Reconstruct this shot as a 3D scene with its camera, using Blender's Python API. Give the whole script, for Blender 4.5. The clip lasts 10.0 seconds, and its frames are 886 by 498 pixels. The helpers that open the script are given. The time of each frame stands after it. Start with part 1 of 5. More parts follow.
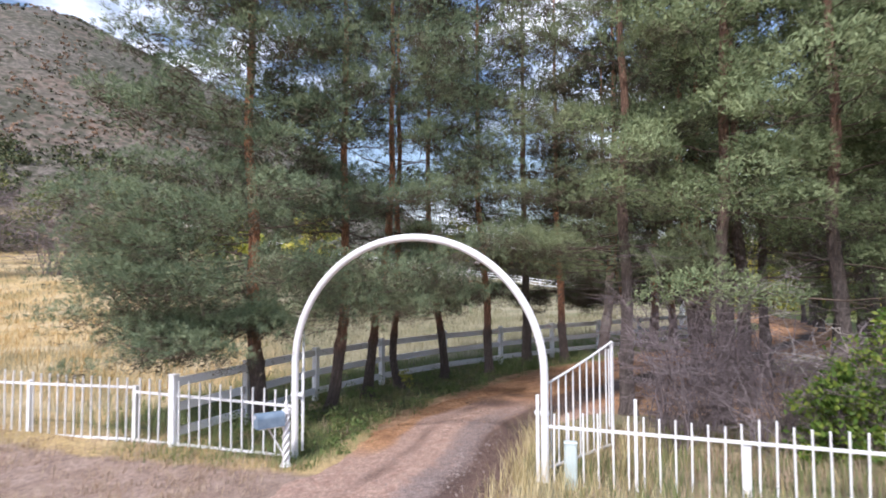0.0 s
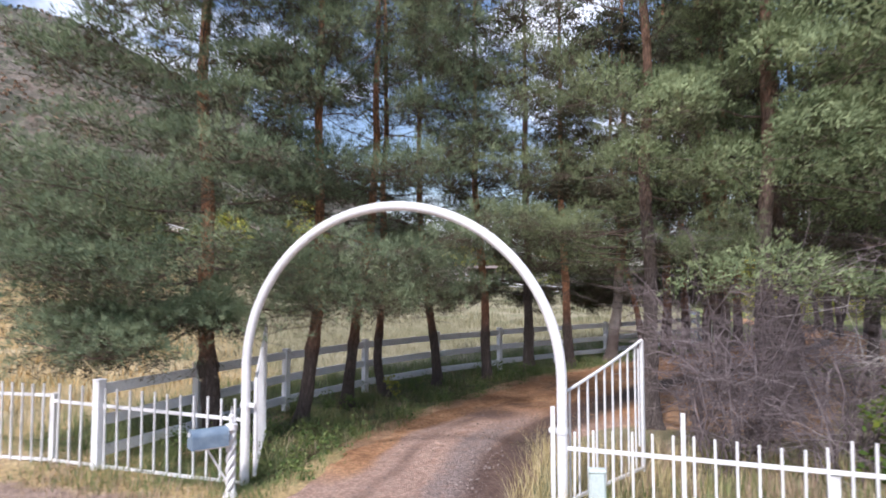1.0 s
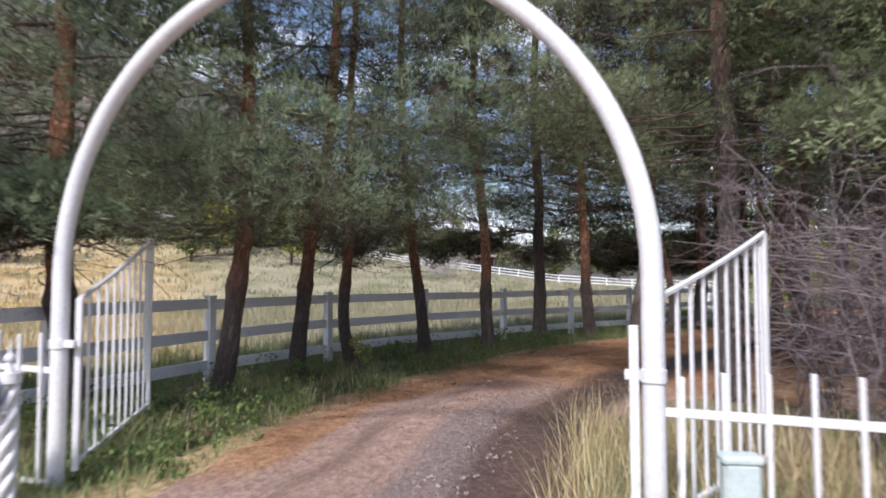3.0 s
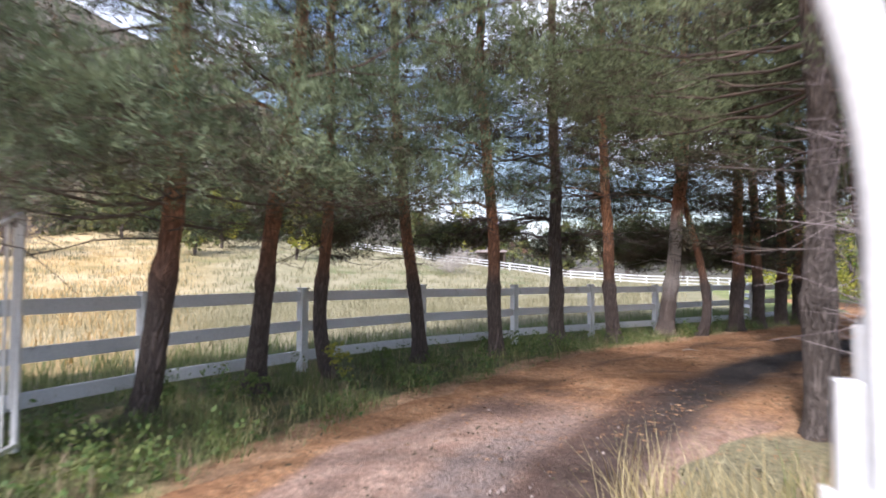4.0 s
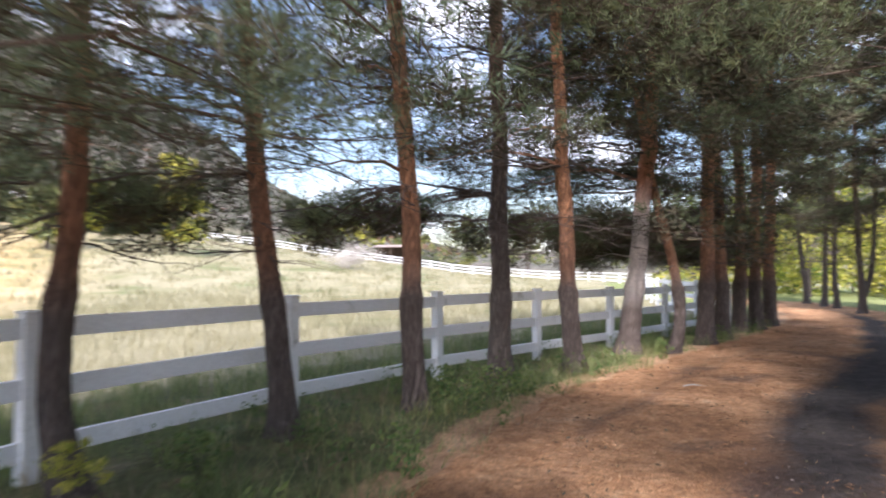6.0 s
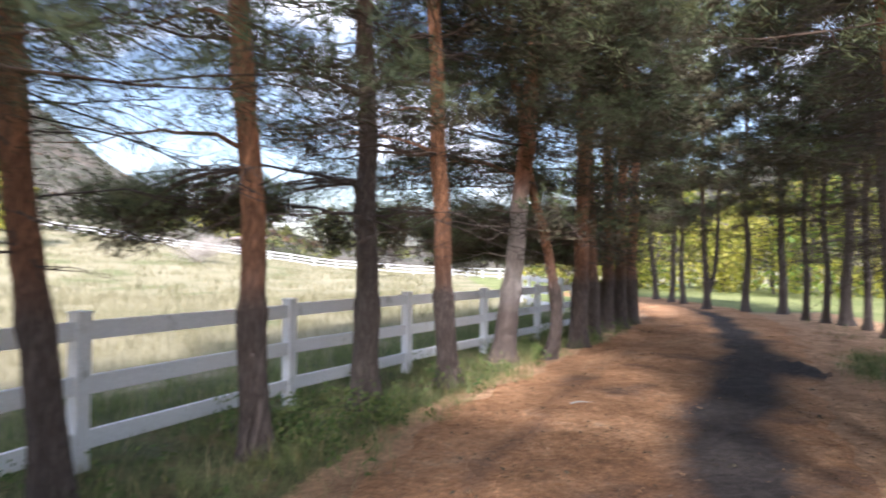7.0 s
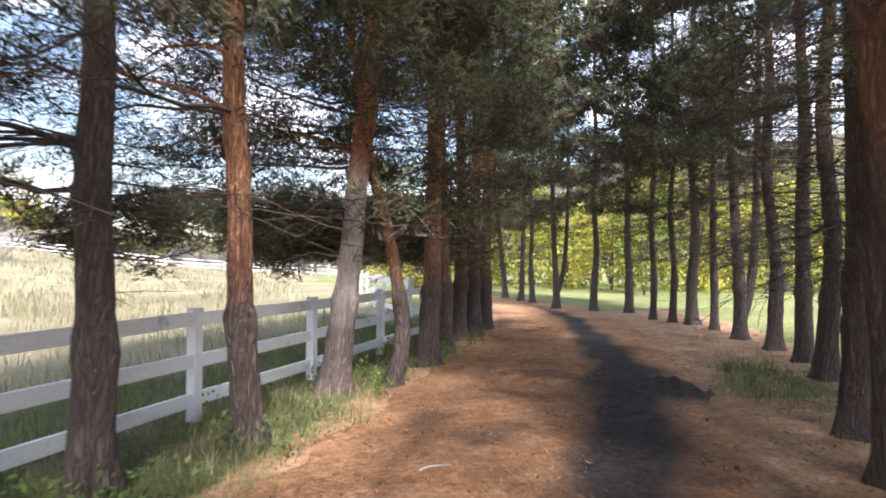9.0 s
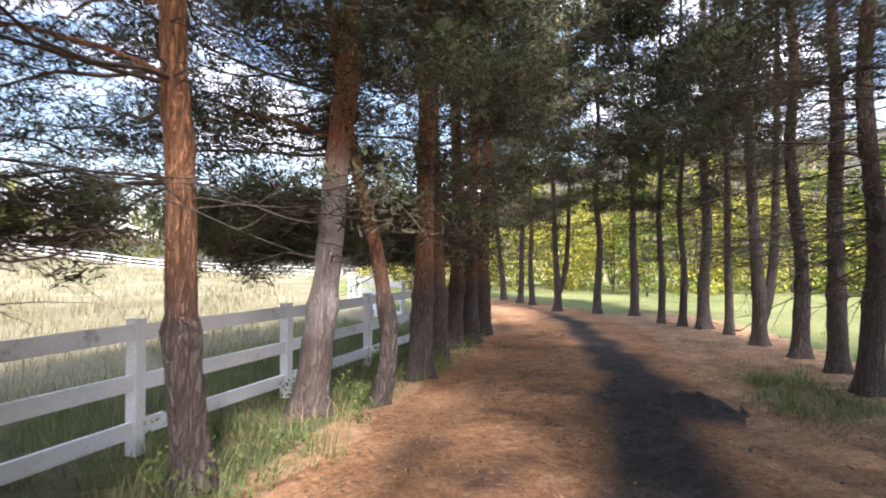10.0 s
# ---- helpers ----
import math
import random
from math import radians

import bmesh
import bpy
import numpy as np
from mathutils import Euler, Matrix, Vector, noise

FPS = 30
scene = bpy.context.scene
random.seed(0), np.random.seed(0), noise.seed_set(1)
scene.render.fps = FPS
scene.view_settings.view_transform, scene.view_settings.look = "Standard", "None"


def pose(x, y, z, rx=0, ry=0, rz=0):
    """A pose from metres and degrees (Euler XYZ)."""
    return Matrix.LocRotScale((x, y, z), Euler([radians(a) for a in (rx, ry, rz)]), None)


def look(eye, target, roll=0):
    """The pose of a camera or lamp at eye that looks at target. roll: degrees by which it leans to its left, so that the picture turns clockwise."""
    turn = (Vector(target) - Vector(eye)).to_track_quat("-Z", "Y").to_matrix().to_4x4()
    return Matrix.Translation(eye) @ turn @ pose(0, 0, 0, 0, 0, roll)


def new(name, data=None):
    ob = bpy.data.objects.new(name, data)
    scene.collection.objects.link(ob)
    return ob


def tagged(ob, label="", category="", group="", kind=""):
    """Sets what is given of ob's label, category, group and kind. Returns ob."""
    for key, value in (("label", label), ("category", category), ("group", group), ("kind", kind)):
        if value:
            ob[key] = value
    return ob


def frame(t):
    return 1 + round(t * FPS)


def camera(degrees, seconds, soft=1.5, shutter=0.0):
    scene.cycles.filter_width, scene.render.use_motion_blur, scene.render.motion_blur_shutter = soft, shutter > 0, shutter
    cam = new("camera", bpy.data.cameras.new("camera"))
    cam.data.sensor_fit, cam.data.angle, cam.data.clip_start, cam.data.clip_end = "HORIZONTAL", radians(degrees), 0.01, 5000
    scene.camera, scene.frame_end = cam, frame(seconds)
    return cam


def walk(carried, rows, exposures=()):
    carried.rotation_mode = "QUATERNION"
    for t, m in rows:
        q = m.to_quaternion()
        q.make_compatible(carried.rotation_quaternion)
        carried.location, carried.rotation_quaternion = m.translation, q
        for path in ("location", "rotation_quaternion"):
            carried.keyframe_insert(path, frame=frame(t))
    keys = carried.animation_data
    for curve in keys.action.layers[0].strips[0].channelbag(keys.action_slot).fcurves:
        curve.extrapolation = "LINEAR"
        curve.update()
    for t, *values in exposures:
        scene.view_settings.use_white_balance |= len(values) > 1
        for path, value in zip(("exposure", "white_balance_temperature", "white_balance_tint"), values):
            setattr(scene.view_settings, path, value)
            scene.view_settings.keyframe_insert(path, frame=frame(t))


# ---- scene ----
cam = camera(70.4, 10.0, soft=1.8, shutter=0.7)
PATH = [
    (0, (3.232, -8.316, 2.650), (2.603, -6.420, 2.743), -0.20),
    (0.5, (2.958, -7.372, 2.554), (2.336, -5.474, 2.664), -0.07),
    (1, (2.712, -6.487, 2.349), (2.095, -4.587, 2.463), -0.01),
    (1.5, (2.504, -5.605, 2.091), (1.890, -3.705, 2.201), 0.01),
    (2, (2.299, -4.787, 1.862), (1.685, -2.887, 1.968), -0.08),
    (2.5, (2.087, -4.009, 1.637), (1.470, -2.109, 1.738), -0.16),
    (3, (1.841, -3.212, 1.334), (1.228, -1.311, 1.436), -0.01),
    (4.5, (1.230, -0.415, 1.306), (0.575, 1.473, 1.389), 0.33),
    (5, (0.962, 0.640, 1.292), (0.329, 2.535, 1.386), -0.00),
    (6.5, (0.090, 3.181, 1.492), (-0.022, 5.177, 1.551), 0.37),
    (7, (0.122, 3.725, 1.528), (0.219, 5.722, 1.582), 0.34),
    (7.5, (0.194, 4.165, 1.558), (0.511, 6.140, 1.608), 0.25),
    (8, (0.321, 4.775, 1.591), (0.804, 6.715, 1.639), 0.25),
    (8.5, (0.485, 5.320, 1.591), (1.021, 7.246, 1.641), 0.07),
    (9, (0.662, 5.868, 1.621), (1.227, 7.786, 1.665), 0.15),
    (9.5, (0.848, 6.358, 1.629), (1.418, 8.274, 1.674), 0.17),
    (10, (1.019, 6.865, 1.617), (1.592, 8.781, 1.665), -0.09),
]
EXPOSURES = [(0, 0.16, 6000, 18.5), (3, 0.0, 6000, 18.5), (4.5, 0.80, 6100, 18.5), (6.5, 1.03, 6150, 18.5), (8, 1.16, 6250, 18.5), (10, 1.19, 6400, 19.5)]
walk(cam, [(t, look(eye, target, roll)) for t, eye, target, roll in PATH], EXPOSURES)

# ---------------------------------------------------------------- world and light
SUN_EL, SUN_AZ = radians(47), radians(186)   # azimuth clockwise from +y
world = bpy.data.worlds.new("sky")
scene.world = world
world.use_nodes = True
wn, wl = world.node_tree.nodes, world.node_tree.links
wn.clear()
w_out = wn.new("ShaderNodeOutputWorld")
w_bg = wn.new("ShaderNodeBackground")
w_sky = wn.new("ShaderNodeTexSky")
w_sky.sky_type = "NISHITA"
w_sky.sun_disc = False
w_sky.sun_elevation, w_sky.sun_rotation = SUN_EL, SUN_AZ
w_sky.air_density, w_sky.dust_density = 1.2, 1.5
w_tc = wn.new("ShaderNodeTexCoord")
w_map = wn.new("ShaderNodeMapping")
w_map.inputs["Scale"].default_value = (1.0, 1.0, 2.2)
w_noise = wn.new("ShaderNodeTexNoise")
w_noise.inputs["Scale"].default_value = 3.2
w_noise.inputs["Detail"].default_value = 7
w_noise.inputs["Roughness"].default_value = 0.58
w_ramp = wn.new("ShaderNodeValToRGB")
w_ramp.color_ramp.elements[0].position, w_ramp.color_ramp.elements[1].position = 0.49, 0.69
w_mix = wn.new("ShaderNodeMix")
w_mix.data_type = "RGBA"
w_mix.inputs["B"].default_value = (12.5, 12.8, 13.3, 1)
wl.new(w_tc.outputs["Generated"], w_map.inputs["Vector"])
wl.new(w_map.outputs["Vector"], w_noise.inputs["Vector"])
wl.new(w_noise.outputs["Fac"], w_ramp.inputs["Fac"])
wl.new(w_ramp.outputs["Color"], w_mix.inputs["Factor"])
wl.new(w_sky.outputs["Color"], w_mix.inputs["A"])
wl.new(w_mix.outputs["Result"], w_bg.inputs["Color"])
w_bg.inputs["Strength"].default_value = 0.15
wl.new(w_bg.outputs["Background"], w_out.inputs["Surface"])

sun_data = bpy.data.lights.new("sun", "SUN")
sun_data.energy, sun_data.angle, sun_data.color = 4.5, radians(4.5), (1.0, 0.95, 0.88)
sun = new("sun", sun_data)
sun_dir = Vector((math.sin(SUN_AZ) * math.cos(SUN_EL), math.cos(SUN_AZ) * math.cos(SUN_EL), math.sin(SUN_EL)))
sun.rotation_euler = sun_dir.to_track_quat("Z", "Y").to_euler()


# ---------------------------------------------------------------- materials
def material(name, rough=0.8, metal=0.0):
    m = bpy.data.materials.new(name)
    m.use_nodes = True
    n = m.node_tree.nodes
    p = n["Principled BSDF"]
    p.inputs["Roughness"].default_value = rough
    p.inputs["Metallic"].default_value = metal
    p.inputs["Specular IOR Level"].default_value = 0.3
    return m, n, m.node_tree.links, p


def coords(n, l, scale=(1, 1, 1), space="Object"):
    tc, mp = n.new("ShaderNodeTexCoord"), n.new("ShaderNodeMapping")
    mp.inputs["Scale"].default_value = scale
    l.new(tc.outputs[space], mp.inputs["Vector"])
    return mp.outputs["Vector"]


def tex_noise(n, l, vec, scale, detail=4, rough=0.55):
    t = n.new("ShaderNodeTexNoise")
    t.inputs["Scale"].default_value, t.inputs["Detail"].default_value, t.inputs["Roughness"].default_value = scale, detail, rough
    l.new(vec, t.inputs["Vector"])
    return t.outputs["Fac"]


def ramp(n, l, fac, *stops):
    r = n.new("ShaderNodeValToRGB")
    e = r.color_ramp.elements
    while len(e) < len(stops):
        e.new(0.5)
    for el, (pos, col) in zip(e, stops):
        el.position = pos
        el.color = (*col, 1) if isinstance(col, tuple) else (col, col, col, 1)
    l.new(fac, r.inputs["Fac"])
    return r.outputs["Color"]


def mix(n, l, fac, a, b, mode="MIX"):
    x = n.new("ShaderNodeMix")
    x.data_type, x.blend_type = "RGBA", mode
    for key, v in (("Factor", fac), ("A", a), ("B", b)):
        if isinstance(v, tuple):
            x.inputs[key].default_value = (*v, 1)
        elif isinstance(v, (int, float)):
            x.inputs[key].default_value = v
        else:
            l.new(v, x.inputs[key])
    return x.outputs["Result"]


def mathn(n, l, op, a, b=0.0):
    x = n.new("ShaderNodeMath")
    x.operation = op
    for i, v in enumerate((a, b)):
        if isinstance(v, (int, float)):
            x.inputs[i].default_value = v
        else:
            l.new(v, x.inputs[i])
    return x.outputs[0]


def attribute(n, name):
    a = n.new("ShaderNodeAttribute")
    a.attribute_name = name
    return a.outputs["Fac"]


def bump(n, l, p, height, strength=0.5, dist=0.02):
    b = n.new("ShaderNodeBump")
    b.inputs["Strength"].default_value, b.inputs["Distance"].default_value = strength, dist
    l.new(height, b.inputs["Height"])
    l.new(b.outputs["Normal"], p.inputs["Normal"])


def leaf_material(name, dark, mid, light, glow=0.3, rough=0.55, patch=1.2, vary=0.55):
    """Leaves, needles or blades of grass: colour varies blade by blade and in patches, and some light passes through."""
    m, n, l, p = material(name, rough)
    geo, info = n.new("ShaderNodeNewGeometry"), n.new("ShaderNodeObjectInfo")
    vec = coords(n, l)
    big = tex_noise(n, l, vec, patch, 3)
    a = mathn(n, l, "MULTIPLY", geo.outputs["Random Per Island"], vary)
    b = mathn(n, l, "MULTIPLY", big, 1.30 - vary)
    c = mathn(n, l, "ADD", a, b)
    d = mathn(n, l, "ADD", c, mathn(n, l, "MULTIPLY", info.outputs["Random"], 0.14))
    col = ramp(n, l, d, (0.22, dark), (0.58, mid), (1.0, light))
    l.new(col, p.inputs["Base Color"])
    p.inputs["Specular IOR Level"].default_value = 0.2
    t, s = n.new("ShaderNodeBsdfTranslucent"), n.new("ShaderNodeMixShader")
    l.new(col, t.inputs["Color"])
    s.inputs["Fac"].default_value = glow
    l.new(p.outputs["BSDF"], s.inputs[1])
    l.new(t.outputs["BSDF"], s.inputs[2])
    l.new(s.outputs["Shader"], n["Material Output"].inputs["Surface"])
    return m


def bark_material(name, low, mid, high, start=1.2, end=3.2, wander=2.6, crack=0.6, hold=0.01):
    """Pine bark: furrowed grey plates low down, thin orange flakes higher up."""
    m, n, l, p = material(name, 0.9)
    vec = coords(n, l)
    sep = n.new("ShaderNodeSeparateXYZ")
    l.new(vec, sep.inputs[0])
    wob = tex_noise(n, l, vec, 1.3, 3)
    z = mathn(n, l, "ADD", sep.outputs["Z"], mathn(n, l, "MULTIPLY", mathn(n, l, "SUBTRACT", wob, 0.5), wander))
    rng = n.new("ShaderNodeMapRange")
    rng.inputs["From Min"].default_value, rng.inputs["From Max"].default_value = start, end
    l.new(z, rng.inputs["Value"])
    base = ramp(n, l, rng.outputs["Result"], (0.0, low), (0.45 - hold, mid), (0.45 + hold, mid), (1.0, high))
    stretched = coords(n, l, (1, 1, 0.17))
    vor = n.new("ShaderNodeTexVoronoi")
    vor.feature = "DISTANCE_TO_EDGE"
    vor.inputs["Scale"].default_value = 24
    warp = tex_noise(n, l, stretched, 9, 4)
    wv = n.new("ShaderNodeVectorMath")
    wv.operation = "ADD"
    l.new(stretched, wv.inputs[0])
    sc = n.new("ShaderNodeVectorMath")
    sc.operation = "SCALE"
    cmb = n.new("ShaderNodeCombineXYZ")
    for i in range(3):
        l.new(warp, cmb.inputs[i])
    l.new(cmb.outputs[0], sc.inputs[0])
    sc.inputs["Scale"].default_value = 0.30
    l.new(sc.outputs[0], wv.inputs[1])
    l.new(wv.outputs[0], vor.inputs["Vector"])
    plates = ramp(n, l, vor.outputs["Distance"], (0.0, 0.0), (0.30, 1.0))
    fine = tex_noise(n, l, stretched, 55, 5, 0.65)
    col = mix(n, l, mathn(n, l, "MULTIPLY", mathn(n, l, "SUBTRACT", 1.0, plates), crack), base, (0.045, 0.034, 0.029))
    col = mix(n, l, 0.8, col, ramp(n, l, fine, (0.25, 0.55), (0.75, 1.35)), "MULTIPLY")
    l.new(col, p.inputs["Base Color"])
    h = mathn(n, l, "ADD", mathn(n, l, "MULTIPLY", plates, 0.8), mathn(n, l, "MULTIPLY", fine, 0.5))
    bump(n, l, p, h, 0.9, 0.03)
    return m


def plain_material(name, a, b, scale=6, rough=0.6, metal=0.0, grain=40, dirt=None, dirt_from=0.62, strength=0.25):
    """Paint, plastic or metal with soft mottling, fine grain and stains."""
    m, n, l, p = material(name, rough, metal)
    vec = coords(n, l)
    col = ramp(n, l, tex_noise(n, l, vec, scale, 5), (0.3, a), (0.7, b))
    fine = tex_noise(n, l, vec, grain, 4)
    col = mix(n, l, 0.5, col, ramp(n, l, fine, (0.3, 0.8), (0.7, 1.12)), "MULTIPLY")
    if dirt:
        spots = tex_noise(n, l, vec, scale * 2.3, 8, 0.7)
        col = mix(n, l, ramp(n, l, spots, (dirt_from, 0.0), (dirt_from + 0.12, 0.85)), col, dirt)
    l.new(col, p.inputs["Base Color"])
    bump(n, l, p, fine, strength, 0.004)
    return m


# one needle colour in three copies: canopy shade and sunlight painted into the tones
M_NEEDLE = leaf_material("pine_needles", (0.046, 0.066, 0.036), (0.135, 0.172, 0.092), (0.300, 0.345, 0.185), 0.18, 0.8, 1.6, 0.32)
M_NEEDLE_SHADED = leaf_material("shaded_pine_needles", (0.030, 0.043, 0.025), (0.088, 0.112, 0.062), (0.200, 0.228, 0.122), 0.1, 0.85, 1.6, 0.32)
M_NEEDLE_SUNLIT = leaf_material("sunlit_pine_needles", (0.055, 0.082, 0.040), (0.165, 0.215, 0.108), (0.355, 0.415, 0.215), 0.2, 0.8, 1.6, 0.32)
M_NEEDLE_BLUE = leaf_material("blue_green_needles", (0.050, 0.074, 0.047), (0.140, 0.192, 0.115), (0.315, 0.375, 0.215), 0.18, 0.8, 1.6, 0.32)
# dark brown that paints shade into the crowns; bark chips share it
M_SHADE_BROWN = leaf_material("old_needles", (0.036, 0.034, 0.024), (0.076, 0.070, 0.048), (0.140, 0.118, 0.078), 0.05, 0.9, 1.6, 0.4)
M_YELLOW = leaf_material("yellow_leaves", (0.13, 0.17, 0.04), (0.34, 0.37, 0.07), (0.66, 0.58, 0.14), 0.45, patch=0.5)
M_GREEN_LEAF = leaf_material("green_leaves", (0.05, 0.10, 0.02), (0.12, 0.20, 0.04), (0.28, 0.33, 0.06), 0.35)
M_FAR_LEAF = leaf_material("distant_foliage", (0.06, 0.08, 0.04), (0.13, 0.16, 0.07), (0.28, 0.28, 0.10), 0.3, patch=0.15)
M_BRUSH = leaf_material("hill_brush", (0.042, 0.050, 0.030), (0.075, 0.082, 0.050), (0.135, 0.135, 0.090), 0.1, patch=0.03)
M_RUST = leaf_material("russet_brush", (0.12, 0.075, 0.045), (0.21, 0.125, 0.075), (0.30, 0.19, 0.12), 0.1, patch=0.03)
M_THICKET = leaf_material("hill_thicket", (0.035, 0.050, 0.022), (0.080, 0.105, 0.050), (0.18, 0.175, 0.085), 0.2, patch=0.12)
M_GRASS_GREEN = leaf_material("green_grass", (0.058, 0.096, 0.036), (0.140, 0.198, 0.074), (0.31, 0.33, 0.145), 0.3, patch=1.8)
M_GRASS_DRY = leaf_material("dry_grass", (0.20, 0.16, 0.07), (0.46, 0.37, 0.17), (0.70, 0.60, 0.36), 0.3, patch=0.35)
M_GRASS_GOLD = leaf_material("golden_grass", (0.20, 0.13, 0.05), (0.50, 0.33, 0.13), (0.68, 0.53, 0.28), 0.3, patch=0.2)
M_GRASS_FIELD = leaf_material("field_grass", (0.11, 0.125, 0.055), (0.26, 0.245, 0.140), (0.43, 0.395, 0.265), 0.3, patch=0.25)
M_WEED_GREEN = leaf_material("weed_leaves", (0.055, 0.100, 0.034), (0.130, 0.205, 0.068), (0.27, 0.31, 0.11), 0.3, patch=1.1)
M_WEED = leaf_material("dry_weeds", (0.20, 0.13, 0.085), (0.36, 0.25, 0.18), (0.52, 0.42, 0.29), 0.2, patch=1.0)
M_BARK = bark_material("pine_bark", (0.190, 0.152, 0.140), (0.40, 0.205, 0.130), (0.60, 0.290, 0.155), 1.0, 2.4, 1.2)
M_BARK_GREY = bark_material("grey_pine_bark", (0.185, 0.155, 0.142), (0.205, 0.157, 0.130), (0.300, 0.178, 0.120), 2.2, 5.0)
M_BARK_MIX = bark_material("two_tone_pine_bark", (0.20, 0.170, 0.155), (0.34, 0.190, 0.125), (0.50, 0.250, 0.140), 1.7, 3.4, 1.0)
M_BARK_PALE = bark_material("pale_pine_bark", (0.170, 0.135, 0.122), (0.74, 0.66, 0.62), (0.58, 0.27, 0.16), 0.75, 3.0, 0.6, 0.25, 0.25)
M_LIMB = plain_material("limb_bark", (0.085, 0.066, 0.055), (0.18, 0.130, 0.100), 3, 0.9, strength=0.4)
M_DEAD = plain_material("dead_twigs", (0.070, 0.056, 0.050), (0.165, 0.135, 0.120), 2, 0.9)
M_TWIG = plain_material("shrub_twigs", (0.085, 0.068, 0.068), (0.29, 0.235, 0.238), 2.6, 0.9)
M_TWIG_GREY = plain_material("grey_twigs", (0.24, 0.20, 0.20), (0.45, 0.39, 0.39), 2.0, 0.9)
M_TWIG_PALE = plain_material("bleached_twigs", (0.42, 0.38, 0.35), (0.62, 0.57, 0.53), 2.0, 0.9)
M_WHITE = plain_material("white_enamel", (0.68, 0.69, 0.70), (0.78, 0.78, 0.77), 3, 0.45, dirt=(0.42, 0.36, 0.30), dirt_from=0.66)
M_RAIL = plain_material("white_fence_paint", (0.84, 0.86, 0.89), (0.90, 0.91, 0.93), 1.5, 0.6, dirt=(0.30, 0.31, 0.28), dirt_from=0.60)
M_MAILBOX = plain_material("blue_grey_steel", (0.16, 0.23, 0.31), (0.25, 0.33, 0.41), 7, 0.5, 0.2, dirt=(0.50, 0.48, 0.45), dirt_from=0.64)
M_MARK = plain_material("pale_plastic", (0.46, 0.55, 0.53), (0.56, 0.64, 0.62), 5, 0.5)
M_IRON = plain_material("rusty_wire", (0.10, 0.07, 0.06), (0.18, 0.12, 0.09), 9, 0.8, 0.3)
M_STONE = plain_material("gravel_stone", (0.20, 0.155, 0.14), (0.38, 0.31, 0.28), 8, 0.85)
M_LITTER = leaf_material("needle_litter", (0.17, 0.085, 0.042), (0.40, 0.205, 0.100), (0.62, 0.40, 0.23), 0.05, 0.8, patch=0.9)


def ground_material():
    m, n, l, p = material("ground", 0.95)
    vec = coords(n, l)
    n1, n2, n3 = tex_noise(n, l, vec, 0.22, 5), tex_noise(n, l, vec, 2.4, 6, 0.6), tex_noise(n, l, vec, 38, 6, 0.7)
    field = ramp(n, l, n1, (0.34, (0.32, 0.26, 0.11)), (0.46, (0.52, 0.38, 0.18)), (0.62, (0.60, 0.48, 0.28)))
    field = mix(n, l, attribute(n, "pale"), field, ramp(n, l, n1, (0.34, (0.17, 0.19, 0.085)), (0.46, (0.285, 0.262, 0.155)), (0.62, (0.36, 0.325, 0.21))))
    dirt = ramp(n, l, n2, (0.3, (0.27, 0.19, 0.145)), (0.7, (0.44, 0.33, 0.27)))
    litter = ramp(n, l, n2, (0.3, (0.31, 0.175, 0.095)), (0.7, (0.67, 0.43, 0.26)))
    green = ramp(n, l, n2, (0.3, (0.070, 0.090, 0.038)), (0.55, (0.150, 0.150, 0.066)), (0.75, (0.23, 0.155, 0.085)))
    lawn = ramp(n, l, n1, (0.3, (0.17, 0.21, 0.07)), (0.7, (0.31, 0.33, 0.14)))
    hv = n.new("ShaderNodeTexVoronoi")
    hv.inputs["Scale"].default_value = 0.55
    l.new(vec, hv.inputs["Vector"])
    rough_n = tex_noise(n, l, vec, 0.05, 8, 0.7)
    soil_h = ramp(n, l, tex_noise(n, l, vec, 0.6, 8, 0.8), (0.34, (0.055, 0.053, 0.040)), (0.50, (0.145, 0.128, 0.104)), (0.66, (0.29, 0.262, 0.218)))
    spot = mathn(n, l, "ADD", hv.outputs["Distance"], mathn(n, l, "MULTIPLY", mathn(n, l, "SUBTRACT", rough_n, 0.5), 1.6))
    red = ramp(n, l, tex_noise(n, l, coords(n, l, (1, 1, 2.5)), 0.028, 6, 0.65), (0.50, 0.0), (0.66, 0.35))
    soil_h = mix(n, l, red, soil_h, (0.235, 0.135, 0.090))
    hill = mix(n, l, ramp(n, l, spot, (0.36, 0.9), (0.62, 0.0)), soil_h, (0.070, 0.073, 0.048))

    def soft(name):
        w = mathn(n, l, "ADD", attribute(n, name), mathn(n, l, "MULTIPLY", mathn(n, l, "SUBTRACT", n2, 0.5), 0.9))
        return ramp(n, l, w, (0.35, 0.0), (0.65, 1.0))
    col = mix(n, l, soft("dirt"), field, dirt)
    col = mix(n, l, soft("green"), col, green)
    col = mix(n, l, soft("lawn"), col, lawn)
    col = mix(n, l, soft("litter"), col, litter)
    col = mix(n, l, attribute(n, "hill"), col, hill)
    col = mix(n, l, 0.7, col, ramp(n, l, tex_noise(n, l, vec, 11, 6, 0.75), (0.34, 0.5), (0.66, 1.45)), "MULTIPLY")
    col = mix(n, l, 0.85, col, ramp(n, l, n3, (0.3, 0.45), (0.72, 1.45)), "MULTIPLY")
    l.new(col, p.inputs["Base Color"])
    bump(n, l, p, mathn(n, l, "ADD", n3, mathn(n, l, "MULTIPLY", n2, 1.5)), 0.8, 0.04)
    return m


